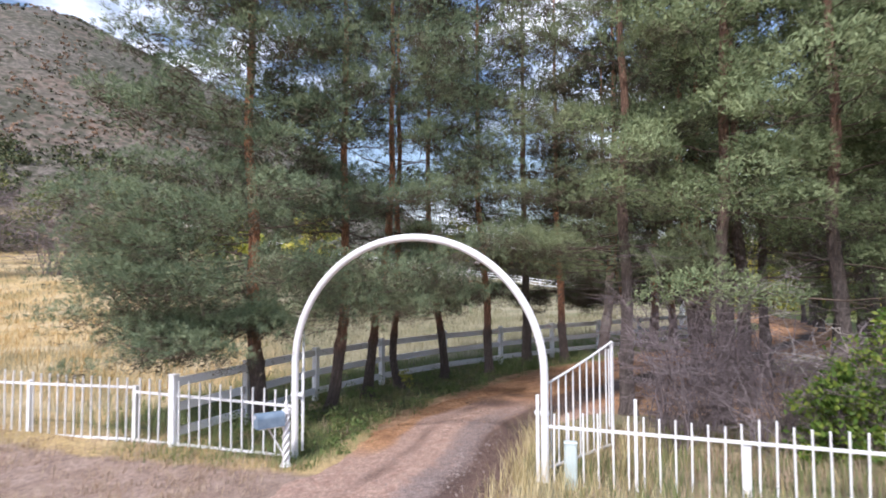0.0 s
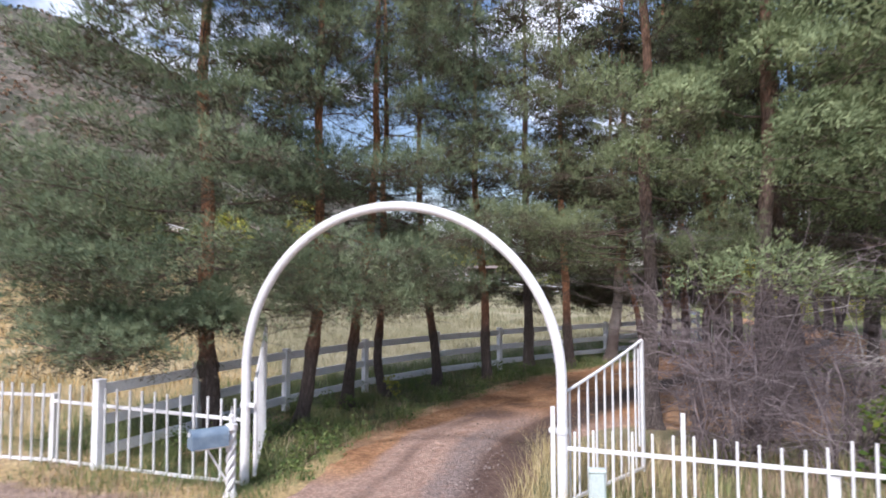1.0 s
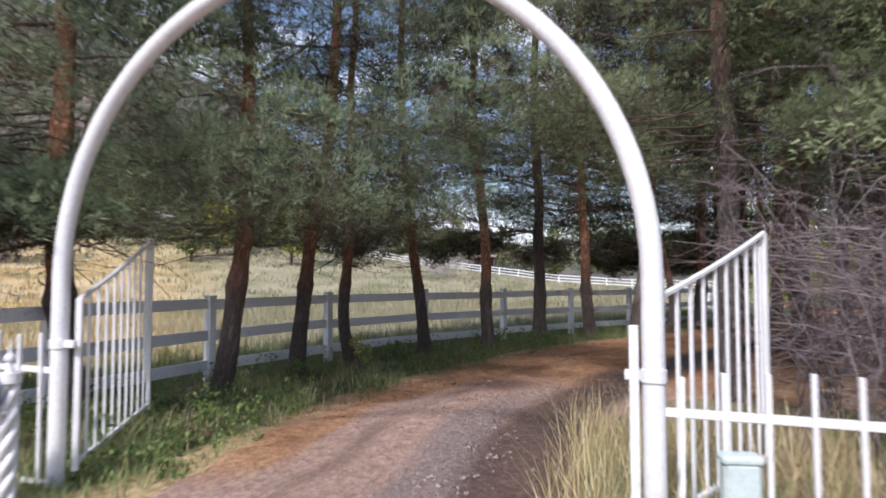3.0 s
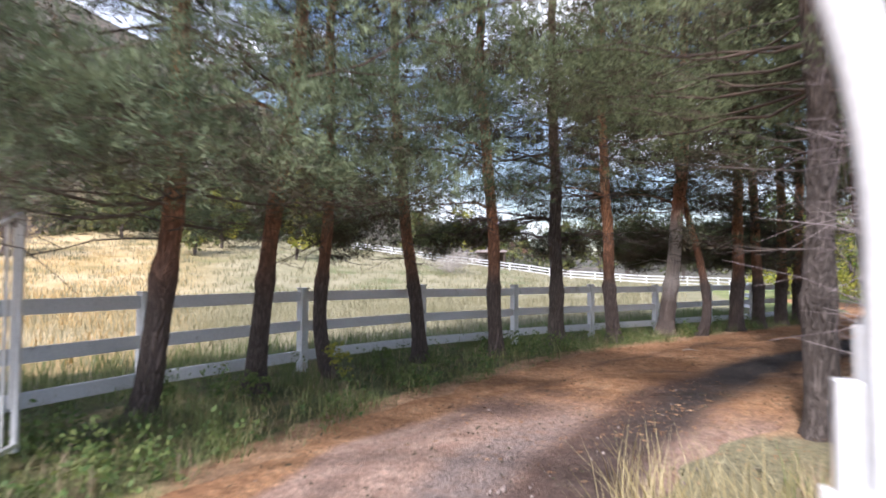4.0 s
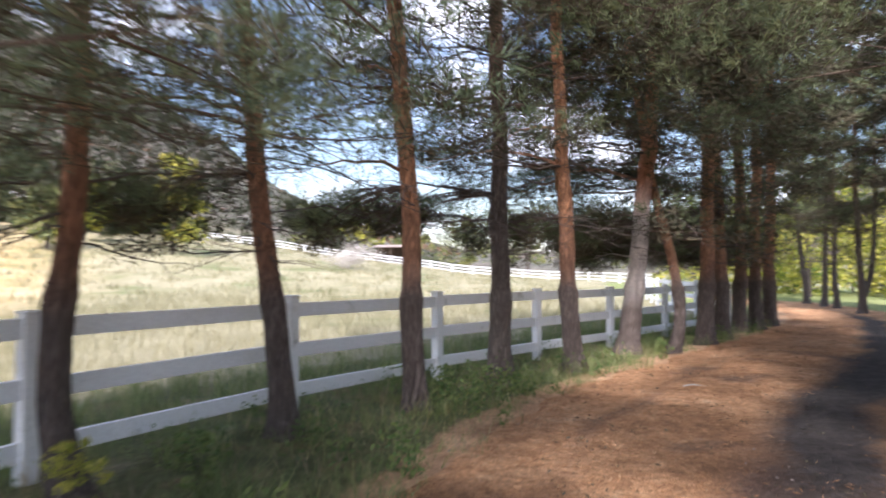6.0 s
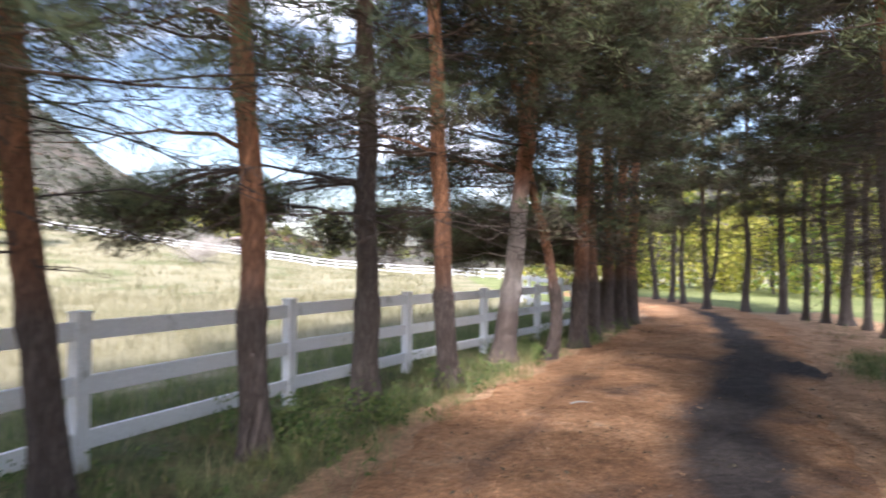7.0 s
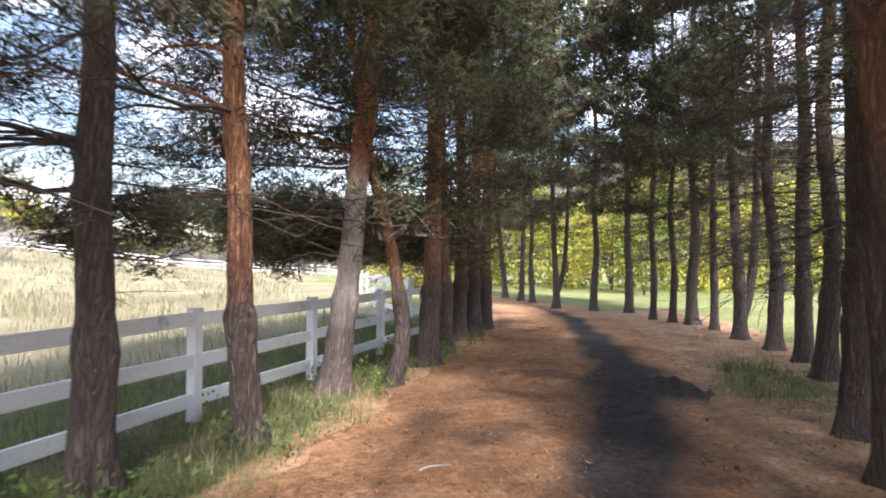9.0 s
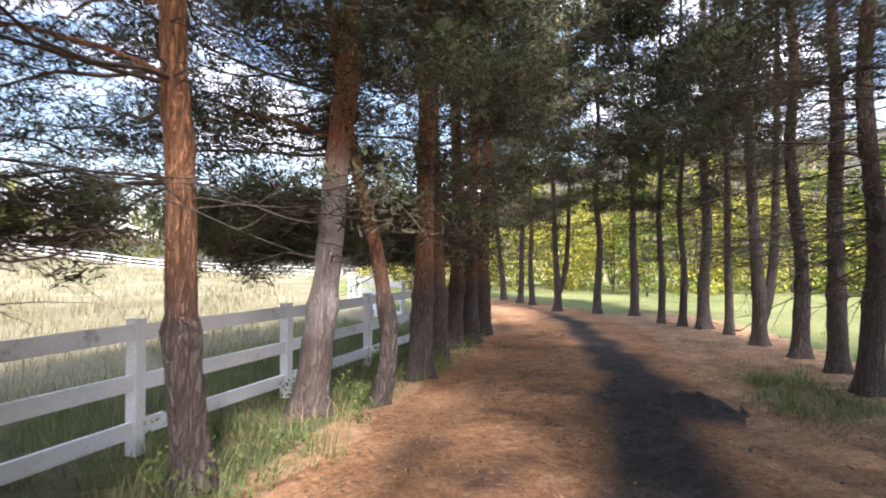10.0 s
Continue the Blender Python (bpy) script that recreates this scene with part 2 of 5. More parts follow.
def driveway_material():
    m, n, l, p = material("driveway", 0.93)
    vec = coords(n, l)
    n1, n2, n3 = tex_noise(n, l, vec, 0.9, 5), tex_noise(n, l, vec, 5.5, 6, 0.65), tex_noise(n, l, vec, 60, 7, 0.75)
    vor = n.new("ShaderNodeTexVoronoi")
    vor.inputs["Scale"].default_value = 42
    l.new(vec, vor.inputs["Vector"])
    dirt = ramp(n, l, n2, (0.28, (0.42, 0.260, 0.195)), (0.72, (0.64, 0.46, 0.375)))
    mixed = mathn(n, l, "ADD", mathn(n, l, "MULTIPLY", n2, 0.55), mathn(n, l, "MULTIPLY", n1, 0.45))
    litter = ramp(n, l, mixed, (0.32, (0.23, 0.118, 0.065)), (0.47, (0.45, 0.238, 0.120)), (0.56, (0.59, 0.335, 0.180)), (0.70, (0.72, 0.50, 0.32)))
    gravel = ramp(n, l, n3, (0.3, (0.19, 0.135, 0.120)), (0.7, (0.50, 0.40, 0.36)))
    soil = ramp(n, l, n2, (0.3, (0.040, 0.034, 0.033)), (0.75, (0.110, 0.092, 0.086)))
    mud = ramp(n, l, n2, (0.3, (0.085, 0.052, 0.042)), (0.75, (0.17, 0.108, 0.088)))
    n4 = tex_noise(n, l, vec, 19, 6, 0.75)

    def soft(name, lo=0.35, hi=0.65, amount=0.8, broad=0.5):
        w = mathn(n, l, "ADD", attribute(n, name), mathn(n, l, "MULTIPLY", mathn(n, l, "SUBTRACT", n2, 0.5), amount))
        w = mathn(n, l, "ADD", w, mathn(n, l, "MULTIPLY", mathn(n, l, "SUBTRACT", n1, 0.5), broad))
        return ramp(n, l, w, (lo, 0.0), (hi, 1.0))
    col = mix(n, l, soft("litter", 0.25, 0.75), dirt, litter)
    col = mix(n, l, soft("gravel", 0.3, 0.8, 1.2), col, gravel)
    wet = soft("mud", 0.15, 0.95, 0.9, 0.8)
    col = mix(n, l, mathn(n, l, "MULTIPLY", wet, 0.85), col, mud)
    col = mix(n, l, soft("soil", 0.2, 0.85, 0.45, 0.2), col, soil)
    col = mix(n, l, 0.8, col, ramp(n, l, n4, (0.34, 0.50), (0.66, 1.45)), "MULTIPLY")
    col = mix(n, l, 0.9, col, ramp(n, l, n3, (0.28, 0.4), (0.72, 1.55)), "MULTIPLY")
    l.new(col, p.inputs["Base Color"])
    h = mathn(n, l, "ADD", mathn(n, l, "MULTIPLY", n3, 1.0), mathn(n, l, "MULTIPLY", n2, 1.2))
    h = mathn(n, l, "ADD", h, mathn(n, l, "MULTIPLY", vor.outputs["Distance"], -0.5))
    h = mathn(n, l, "ADD", h, mathn(n, l, "MULTIPLY", n4, 1.2))
    bump(n, l, p, h, 0.9, 0.035)
    l.new(ramp(n, l, attribute(n, "puddle"), (0.4, 0.93), (0.6, 0.12)), p.inputs["Roughness"])
    return m


M_GROUND, M_DRIVE = ground_material(), driveway_material()


# ---------------------------------------------------------------- building helpers
def part(name, data, mat, parent=None, label="", smooth=False):
    """One mesh object from a bmesh or a mesh, under a thing or a part."""
    if isinstance(data, bmesh.types.BMesh):
        me = bpy.data.meshes.new(name)
        bmesh.ops.recalc_face_normals(data, faces=data.faces[:])
        data.to_mesh(me)
        data.free()
    else:
        me = data
    if mat and not me.materials:
        me.materials.append(mat)
    if smooth:
        me.shade_smooth()
    ob = new(name, me)
    if parent:
        ob.parent = parent
    return tagged(ob, label)


def thing(name, x, y, z, label, category, group="", rz=0.0):
    ob = new(name)
    ob.empty_display_size = 0.2
    ob.location, ob.rotation_euler = (x, y, z), (0, 0, rz)
    return tagged(ob, label, category, group)


def mesh_from(name, verts, tris, attrs=()):
    """A mesh from numpy arrays of vertices and triangles or quads."""
    verts, tris = np.asarray(verts, np.float32), np.asarray(tris, np.int32)
    k = tris.shape[1]
    me = bpy.data.meshes.new(name)
    me.vertices.add(len(verts))
    me.vertices.foreach_set("co", verts.ravel())
    me.loops.add(tris.size)
    me.loops.foreach_set("vertex_index", tris.ravel())
    me.polygons.add(len(tris))
    me.polygons.foreach_set("loop_start", np.arange(0, tris.size, k, dtype=np.int32))
    for key, values in attrs:
        at = me.attributes.new(key, "FLOAT", "POINT")
        at.data.foreach_set("value", np.asarray(values, np.float32).ravel())
    me.update(calc_edges=True)
    me.validate()
    return me


class Tubes:
    """Collects tapered tubes into one mesh."""

    def __init__(self):
        self.v, self.f, self.n = [], [], 0

    def add(self, pts, radii, sides=4, ref=None):
        pts = np.asarray(pts, float)
        k = len(pts)
        tan = np.gradient(pts, axis=0)
        tan /= np.linalg.norm(tan, axis=1)[:, None] + 1e-9
        ref = np.array(ref, float) if ref is not None else np.array([0.0, 0.0, 1.0]) if abs(tan[0][2]) < 0.8 else np.array([1.0, 0.0, 0.0])
        u = np.cross(tan, ref)
        u /= np.linalg.norm(u, axis=1)[:, None] + 1e-9
        w = np.cross(tan, u)
        a = np.arange(sides) * 2 * math.pi / sides
        ring = u[:, None, :] * np.cos(a)[None, :, None] + w[:, None, :] * np.sin(a)[None, :, None]
        self.v.append((pts[:, None, :] + ring * np.asarray(radii)[:, None, None]).reshape(-1, 3))
        i, j = np.meshgrid(np.arange(k - 1), np.arange(sides), indexing="ij")
        j2 = (j + 1) % sides
        q = np.stack([i * sides + j, i * sides + j2, (i + 1) * sides + j2, (i + 1) * sides + j], -1).reshape(-1, 4)
        self.f.append(q + self.n)
        self.n += k * sides

    def mesh(self, name):
        return mesh_from(name, np.concatenate(self.v), np.concatenate(self.f))


def box(bm, size, m=Matrix(), bevel=0.0):
    r = bmesh.ops.create_cube(bm, size=1.0, matrix=m @ Matrix.Diagonal((*size, 1)))
    if bevel:
        edges = list({e for v in r["verts"] for e in v.link_edges})
        bmesh.ops.bevel(bm, geom=edges, offset=bevel, segments=1, affect="EDGES")
    return bm


def rod(bm, p, q, r, sides=8, r2=None):
    p, q = Vector(p), Vector(q)
    d = q - p
    m = Matrix.Translation((p + q) / 2) @ d.to_track_quat("Z", "Y").to_matrix().to_4x4()
    bmesh.ops.create_cone(bm, cap_ends=True, segments=sides, radius1=r, radius2=r if r2 is None else r2, depth=d.length, matrix=m)
    return bm


def smoothstep(v, a, b):
    t = np.clip((np.asarray(v, float) - a) / (b - a), 0, 1)
    return t * t * (3 - 2 * t)


# ---------------------------------------------------------------- the lie of the land
LANE = np.array([(0.4, -30), (0.25, -12), (0.15, -5), (0.05, 0), (-0.05, 3), (0.6, 6.3), (1.25, 8.8), (2.3, 11.0), (4.2, 14.3), (5.4, 16.3), (7.6, 20.5), (9.0, 24), (10.0, 28.6), (9.5, 36), (6, 55)], float)
_t = np.linspace(0, len(LANE) - 1, 700)
_i = np.clip(_t.astype(int), 0, len(LANE) - 2)
_w = (_t - _i)[:, None]
_m = np.gradient(LANE, axis=0)
LANE_PTS = ((2 * _w**3 - 3 * _w**2 + 1) * LANE[_i] + (_w**3 - 2 * _w**2 + _w) * _m[_i] + (3 * _w**2 - 2 * _w**3) * LANE[_i + 1] + (_w**3 - _w**2) * _m[_i + 1])
LANE_TAN = np.gradient(LANE_PTS, axis=0)
LANE_TAN /= np.linalg.norm(LANE_TAN, axis=1)[:, None]
FENCE = [(-4.08, -0.02), (-3.88, 1.62), (-3.78, 3.95), (-3.20, 6.19), (-2.31, 8.47), (-1.21, 10.67), (0.05, 12.76), (1.39, 14.80), (2.75, 16.85), (4.06, 18.95), (5.04, 20.55)]


def lane_offset(x, y):
    """Signed distance to the right of the driveway's middle."""
    x, y = np.asarray(x, float).ravel(), np.asarray(y, float).ravel()
    out = np.empty(len(x))
    for s in range(0, len(x), 20000):
        d = np.stack([x[s:s + 20000], y[s:s + 20000]], -1)[:, None, :] - LANE_PTS[None, ::3]
        k = np.argmin((d**2).sum(-1), 1)
        dd = d[np.arange(len(k)), k]
        t = LANE_TAN[::3][k]
        out[s:s + 20000] = dd[:, 0] * t[:, 1] - dd[:, 1] * t[:, 0]
    return out


def fence_x(y):
    f = np.array(FENCE)
    return np.interp(y, f[:, 1], f[:, 0])


def lumps(x, y, s, seed=0):
    """Cheap smooth unevenness."""
    return (np.sin(x * s + 1.3 * seed) * np.cos(y * s * 1.17 + seed) + 0.5 * np.sin(x * s * 2.3 + y * s * 1.9 + 2.1 * seed) + 0.3 * np.sin(y * s * 4.1 - x * s * 3.3 + seed)) / 1.8


def height(x, y):
    """Height of the ground."""
    x, y = np.asarray(x, float), np.asarray(y, float)
    r, az = np.hypot(x, y), np.degrees(np.arctan2(x, y))
    z = np.interp(az, [-180, -70, -45, -35, -25, -15, -7, 0, 10, 20, 180], [0, 3.0, 5.0, 5.0, 4.3, 2.6, 1.2, 0.5, 0.4, 0, 0]) * smoothstep(r, 40, 85)
    z -= 0.12 * smoothstep(-y, -1.0, 3.0) * smoothstep(np.abs(x), 1.6, 4.0)
    z += 0.015 * lumps(x, y, 1.7, 1) + (0.015 + 0.05 * smoothstep(r, 22, 40)) * lumps(x, y, 0.45, 2)
    rise = np.interp(az, [-180, -120, -75, -52, -50, -48, -44, -39, -36, -32, -25, -18, -8, 8, 18, 30, 45, 60, 90, 180], [2, 14, 19.5, 20.0, 19.9, 19.2, 18.0, 15.5, 14.7, 12, 7.2, 4.0, 2.0, 2.0, 5.5, 9.0, 10.0, 9.0, 5, 2])
    top = 260 * np.tan(np.radians(rise))
    z += top * smoothstep(r, 75, 270) + smoothstep(r, 60, 200) * (3.0 * lumps(x, y, 0.045, 4) + 1.2 * lumps(x, y, 0.13, 5)) * smoothstep(rise, 2, 9)
    return z


def put_on_ground(x, y):
    return float(height(x, y))


def sheet_lines(a, b, step, far, count):
    mid = np.arange(a, b + 1e-6, step)
    k = np.linspace(0, 1, count + 1)[1:]
    out = (np.exp(k * math.log(1 + far)) - 1)
    return np.concatenate([a - out[::-1], mid, b + out])


# ground: one sheet to the horizon
gx, gy = np.meshgrid(sheet_lines(-9, 14, 0.28, 1500, 60), sheet_lines(-11, 34, 0.32, 1500, 60), indexing="ij")
gz = height(gx, gy)
off = lane_offset(gx, gy).reshape(gx.shape)
gz = gz - 0.10 * smoothstep(off, -1.15, -0.85) * smoothstep(-off, -(1.35 + 0.75 * smoothstep(gy, 2.0, 6.0)), -(1.05 + 0.75 * smoothstep(gy, 2.0, 6.0))) * smoothstep(gy, -13, -11) * smoothstep(-gy, -40, -37)
a_green = smoothstep(off, -3.6, -3.0) * smoothstep(-off, 1.0, 1.5) * smoothstep(gy, -1, 0.5) * smoothstep(-gy, -24, -20)
a_green = np.maximum(a_green, 0.55 * np.exp(-(((gx - 7.4) / 1.3) ** 2 + ((gy - 13.0) / 2.0) ** 2) ** 2))
# strip behind the fence: undergrowth, its dark green also painting the pines' shade
a_green = np.maximum(a_green, 0.9 * smoothstep(fence_x(gy) - gx, -0.5, 0.2) * (1 - smoothstep(fence_x(gy) - gx, 1.6, 3.4)) * smoothstep(gy, 0, 1) * smoothstep(-gy, -24, -20))
a_strip = a_green * (off < -2)
a_green = a_green * smoothstep(-off, 1.35, 1.75) * smoothstep(off, -9, -2) + a_green * smoothstep(off, 2, 3)
a_green = np.maximum(a_green, a_strip)
a_litter = smoothstep(off, 1.2, 1.8) * smoothstep(-off, -5.6, -4.6) * smoothstep(gy, 3.5, 5.5) * smoothstep(-gy, -27, -22) * (1 - a_green)
a_lawn = smoothstep(off, 4.0, 5.2) * smoothstep(gy, 8, 12) * smoothstep(-np.hypot(gx - 10, gy - 20), -60, -40)
a_lawn = np.maximum(a_lawn, smoothstep(gy, 22, 27) * smoothstep(gx, 4.5, 6.5) * smoothstep(-np.hypot(gx - 10, gy - 20), -60, -40)) * (1 - a_litter)
a_litter = np.maximum(a_litter, smoothstep(-off, 0.7, 1.0) * smoothstep(off, -1.8, -1.4) * smoothstep(gy, 0.8, 2.5) * smoothstep(-gy, -30, -25))
a_dirt = smoothstep(-gy, 0.2, 1.2) * smoothstep(-np.hypot(gx, gy), -60, -30)
a_pale = smoothstep(np.degrees(np.arctan2(gx, gy)), -46, -34)
a_hill = smoothstep(np.hypot(gx, gy), 85, 130)
ni, nj = gx.shape
ii, jj = np.meshgrid(np.arange(ni - 1), np.arange(nj - 1), indexing="ij")
quads = np.stack([ii * nj + jj, (ii + 1) * nj + jj, (ii + 1) * nj + jj + 1, ii * nj + jj + 1], -1).reshape(-1, 4)
ground = part("ground", mesh_from("ground", np.stack([gx, gy, gz], -1).reshape(-1, 3), quads,
              (("green", a_green), ("litter", a_litter), ("lawn", a_lawn), ("dirt", a_dirt), ("hill", a_hill), ("pale", a_pale))), M_GROUND, smooth=True)
tagged(ground, "dry grassland rising to a brush-covered hillside", "ground", kind="structure")

# driveway: a strip with ruts, its edges dipping into the soil
sel = (LANE_PTS[:, 1] > -14) & (LANE_PTS[:, 1] < 42)
base_pts, base_tan = LANE_PTS[sel], LANE_TAN[sel]
arc = np.concatenate([[0], np.cumsum(np.linalg.norm(np.diff(base_pts, axis=0), axis=1))])
ss = np.arange(0, arc[-1], 0.11)
cx, cy = np.interp(ss, arc, base_pts[:, 0]), np.interp(ss, arc, base_pts[:, 1])
tx, ty = np.interp(ss, arc, base_tan[:, 0]), np.interp(ss, arc, base_tan[:, 1])
lat = np.arange(-1.5, 2.7, 0.1)
spread = 1 + 0.9 * smoothstep(-cy, 1.0, 6.0)
dx = cx[:, None] + ty[:, None] * lat[None] * spread[:, None]
dy = cy[:, None] - tx[:, None] * lat[None] * spread[:, None]
wob = 0.16 * lumps(dx, dy, 2.1, 3)
edge = smoothstep(lat[None] + wob, -1.45, -1.15) * (1 - smoothstep(lat[None] + wob, 2.2 - 0.9 * (1 - smoothstep(dy, 2.0, 6.0)), 2.6 - 0.9 * (1 - smoothstep(dy, 2.0, 6.0))))
ruts = -0.025 * np.exp(-((lat[None] - 0.85) / 0.3) ** 2) - 0.02 * np.exp(-((lat[None] + 0.65) / 0.3) ** 2)
heap = np.exp(-(((dx - 5.7) / 0.85) ** 2 + ((dy - 12.8) / 0.8) ** 2) ** 2)
dz = height(dx, dy) - 0.06 + 0.07 * heap * (1 + 0.35 * np.sin(26 * (dx - 0.55 * dy))) + 0.075 * edge + ruts * edge + 0.008 * lumps(dx, dy, 6.0, 7)
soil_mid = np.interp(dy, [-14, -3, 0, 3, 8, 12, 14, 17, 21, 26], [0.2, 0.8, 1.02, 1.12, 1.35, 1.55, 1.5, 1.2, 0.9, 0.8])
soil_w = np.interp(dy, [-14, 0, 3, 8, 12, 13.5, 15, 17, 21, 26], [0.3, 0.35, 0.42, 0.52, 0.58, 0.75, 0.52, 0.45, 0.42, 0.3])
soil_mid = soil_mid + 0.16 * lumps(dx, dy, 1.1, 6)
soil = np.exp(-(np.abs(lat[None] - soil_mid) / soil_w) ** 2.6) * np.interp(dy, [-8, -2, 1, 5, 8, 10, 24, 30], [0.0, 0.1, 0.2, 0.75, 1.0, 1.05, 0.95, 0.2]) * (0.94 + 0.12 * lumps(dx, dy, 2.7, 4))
soil = np.maximum(soil, 1.0 * np.exp(-(((dx - 5.65) / 0.85) ** 2 + ((dy - 12.75) / 0.85) ** 2) ** 2))
gravel = np.exp(-((lat[None] - 0.42 - 0.10 * lumps(dx, dy, 0.8, 3)) / 0.36) ** 4) * smoothstep(-dy, -7.5, -2.0) * 0.8
# wheel tracks: a muddy one with a puddle by the gate, a drier brown one beside the verge
mud = np.exp(-(np.abs(lat[None] - 1.0 - 0.08 * lumps(dx, dy, 1.4, 2)) / 0.40) ** 3) * smoothstep(dy, -9, -3) * smoothstep(-dy, -9, -6) * 1.5
mud = np.maximum(mud, 0.62 * np.exp(-((lat[None] + 0.42 + 0.14 * lumps(dx, dy, 0.9, 5)) / 0.14) ** 2) * smoothstep(-dy, -26, -6) * (0.55 + 0.6 * smoothstep(lumps(dx, dy, 1.3, 8), -0.4, 0.4)))
mud = np.maximum(mud, np.exp(-(((dx + 0.05) / 0.55) ** 2 + ((dy - 4.8) / 0.5) ** 2) ** 1.5))
mud = np.maximum(mud, 0.75 * smoothstep(lumps(dx, dy, 1.25, 11) + 0.4 * lumps(dx, dy, 3.1, 5), 0.25, 0.75) * smoothstep(dy, 3.0, 5.0) * smoothstep(-dy, -24, -20) * smoothstep(lat[None], -1.0, -0.6) * np.ones_like(dx))
puddle = np.exp(-(((dx - 1.17) / 0.13) ** 2 + ((dy + 0.35) / 0.42) ** 2) ** 2)
litter = np.clip(smoothstep(dy, 3.0, 7.0) + 0.95 * smoothstep(-lat[None] + 0.15 * lumps(dx, dy, 1.2, 6), 0.62, 0.95) * smoothstep(dy, -0.5, 1.5), 0, 1) * np.ones_like(dx)
ni, nj = dx.shape
ii, jj = np.meshgrid(np.arange(ni - 1), np.arange(nj - 1), indexing="ij")
quads = np.stack([ii * nj + jj, ii * nj + jj + 1, (ii + 1) * nj + jj + 1, (ii + 1) * nj + jj], -1).reshape(-1, 4)
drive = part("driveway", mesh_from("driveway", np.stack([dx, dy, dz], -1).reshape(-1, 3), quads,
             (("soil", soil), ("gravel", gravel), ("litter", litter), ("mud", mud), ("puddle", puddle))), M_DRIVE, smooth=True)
tagged(drive, "rutted dirt driveway covered with orange pine needles and dark soil", "road", kind="structure")


def drive_height(x, y):
    return np.asarray(height(x, y)) + 0.012


# ---------------------------------------------------------------- the entrance arch and its gates
HALF = 1.87


def build_arch():
    arch = thing("entrance_arch", 0, 0, 0, "white-painted steel pipe arch over the driveway entrance", "arch")
    spring = 1.36
    for side in (-1, 1):
        t = Tubes()
        zb = put_on_ground(side * HALF, 0) - 0.08
        t.add([(side * HALF, 0, z) for z in np.linspace(zb, spring, 6)], [0.054] * 6, 20)
        part("leg", t.mesh("leg"), M_WHITE, arch, smooth=True)
    t = Tubes()
    a = np.linspace(0, math.pi, 49)
    t.add(np.stack([HALF * np.cos(a), 0 * a, spring + 1.87 * np.sin(a)], -1), [0.054] * 49, 20, (0, 1, 0))
    part("hoop", t.mesh("hoop"), M_WHITE, arch, smooth=True)
    for side, z in ((-1, 0.92), (1, 0.88)):
        bm = bmesh.new()
        rod(bm, (side * HALF, 0, z - 0.03), (side * HALF, 0, z + 0.03), 0.062, 20)
        box(bm, (0.09, 0.03, 0.05), pose(side * (HALF - 0.09), 0.0, z), 0.004)
        part("hinge_collar", bm, M_WHITE, arch, "white steel hinge collar")
    bm = bmesh.new()
    box(bm, (0.045, 0.045, 1.2), pose(HALF - 0.09, -0.02, 0.52), 0.004)
    part("stop_post", bm, M_WHITE, arch)
    return arch


def build_leaf(hx, hy, tx_, ty_, low, high, label):
    """An open gate leaf: two stiles, a sloping top rail, a bottom rail and upright bars."""
    d = Vector((tx_ - hx, ty_ - hy, 0))
    length = d.length
    leaf = thing("gate_leaf", hx, hy, 0, label, "gate", "pair of gate leaves", rz=math.atan2(d.y, d.x))

    def top(u):
        return low + (high - low) * (0.82 * u + 0.18 * u * u)
    for u, w in ((0.0, 0.045), (1.0, 0.045)):
        bm = bmesh.new()
        box(bm, (w, 0.04, top(u) - 0.08), pose(u * length, 0, (top(u) + 0.08) / 2), 0.004)
        part("stile", bm, M_WHITE, leaf)
    bm = bmesh.new()
    steps = 8
    for i in range(steps):
        u0, u1 = i / steps, (i + 1) / steps
        rod(bm, (u0 * length, 0, top(u0)), (u1 * length, 0, top(u1)), 0.019, 6)
    part("top_rail", bm, M_WHITE, leaf)
    bm = bmesh.new()
    box(bm, (length, 0.034, 0.034), pose(length / 2, 0, 0.13), 0.004)
    part("bottom_rail", bm, M_WHITE, leaf)
    n = 9
    for i in range(1, n + 1):
        u = i / (n + 1)
        bm = bmesh.new()
        box(bm, (0.02, 0.02, top(u) - 0.12), pose(u * length, 0, (top(u) + 0.12) / 2), 0.002)
        part("bar", bm, M_WHITE, leaf)
    bm = bmesh.new()
    box(bm, (0.02, 0.02, high - 0.5), pose(length - 0.09, 0, (high + 0.3) / 2), 0.002)
    part("bar", bm, M_WHITE, leaf)
    return leaf


def build_picket_panel(name, x0, x1, y0, y1, rails, tops, foot, spacing, label):
    """A run of steel pickets on one or two rails. tops: a function of x."""
    run = thing(name, 0, 0, 0, label, "fence", "white picket fences")
    for z0, z1 in rails:
        bm = bmesh.new()
        p, q = Vector((x0, y0, z0)), Vector((x1, y1, z1))
        d = q - p
        m = Matrix.Translation((p + q) / 2) @ d.to_track_quat("X", "Z").to_matrix().to_4x4()
        box(bm, (d.length, 0.032, 0.042), m, 0.004)
        part("rail", bm, M_WHITE, run)
    n = int(abs(x1 - x0) / spacing)
    for i in range(n + 1):
        x = x0 + (x1 - x0) * (i + 0.5) / (n + 1)
        y = y0 + (y1 - y0) * (i + 0.5) / (n + 1)
        hi = tops(x) + random.uniform(-0.012, 0.012)
        lo = put_on_ground(x, y) + foot
        bm = bmesh.new()
        m = Matrix.Translation((x, y - 0.022, (hi + lo) / 2)) @ pose(0, 0, 0, random.gauss(0, 0.3), random.gauss(0, 0.5), 0)
        box(bm, (0.024, 0.024, hi - lo), m, 0.003)
        part("picket", bm, M_WHITE, run)
    return run


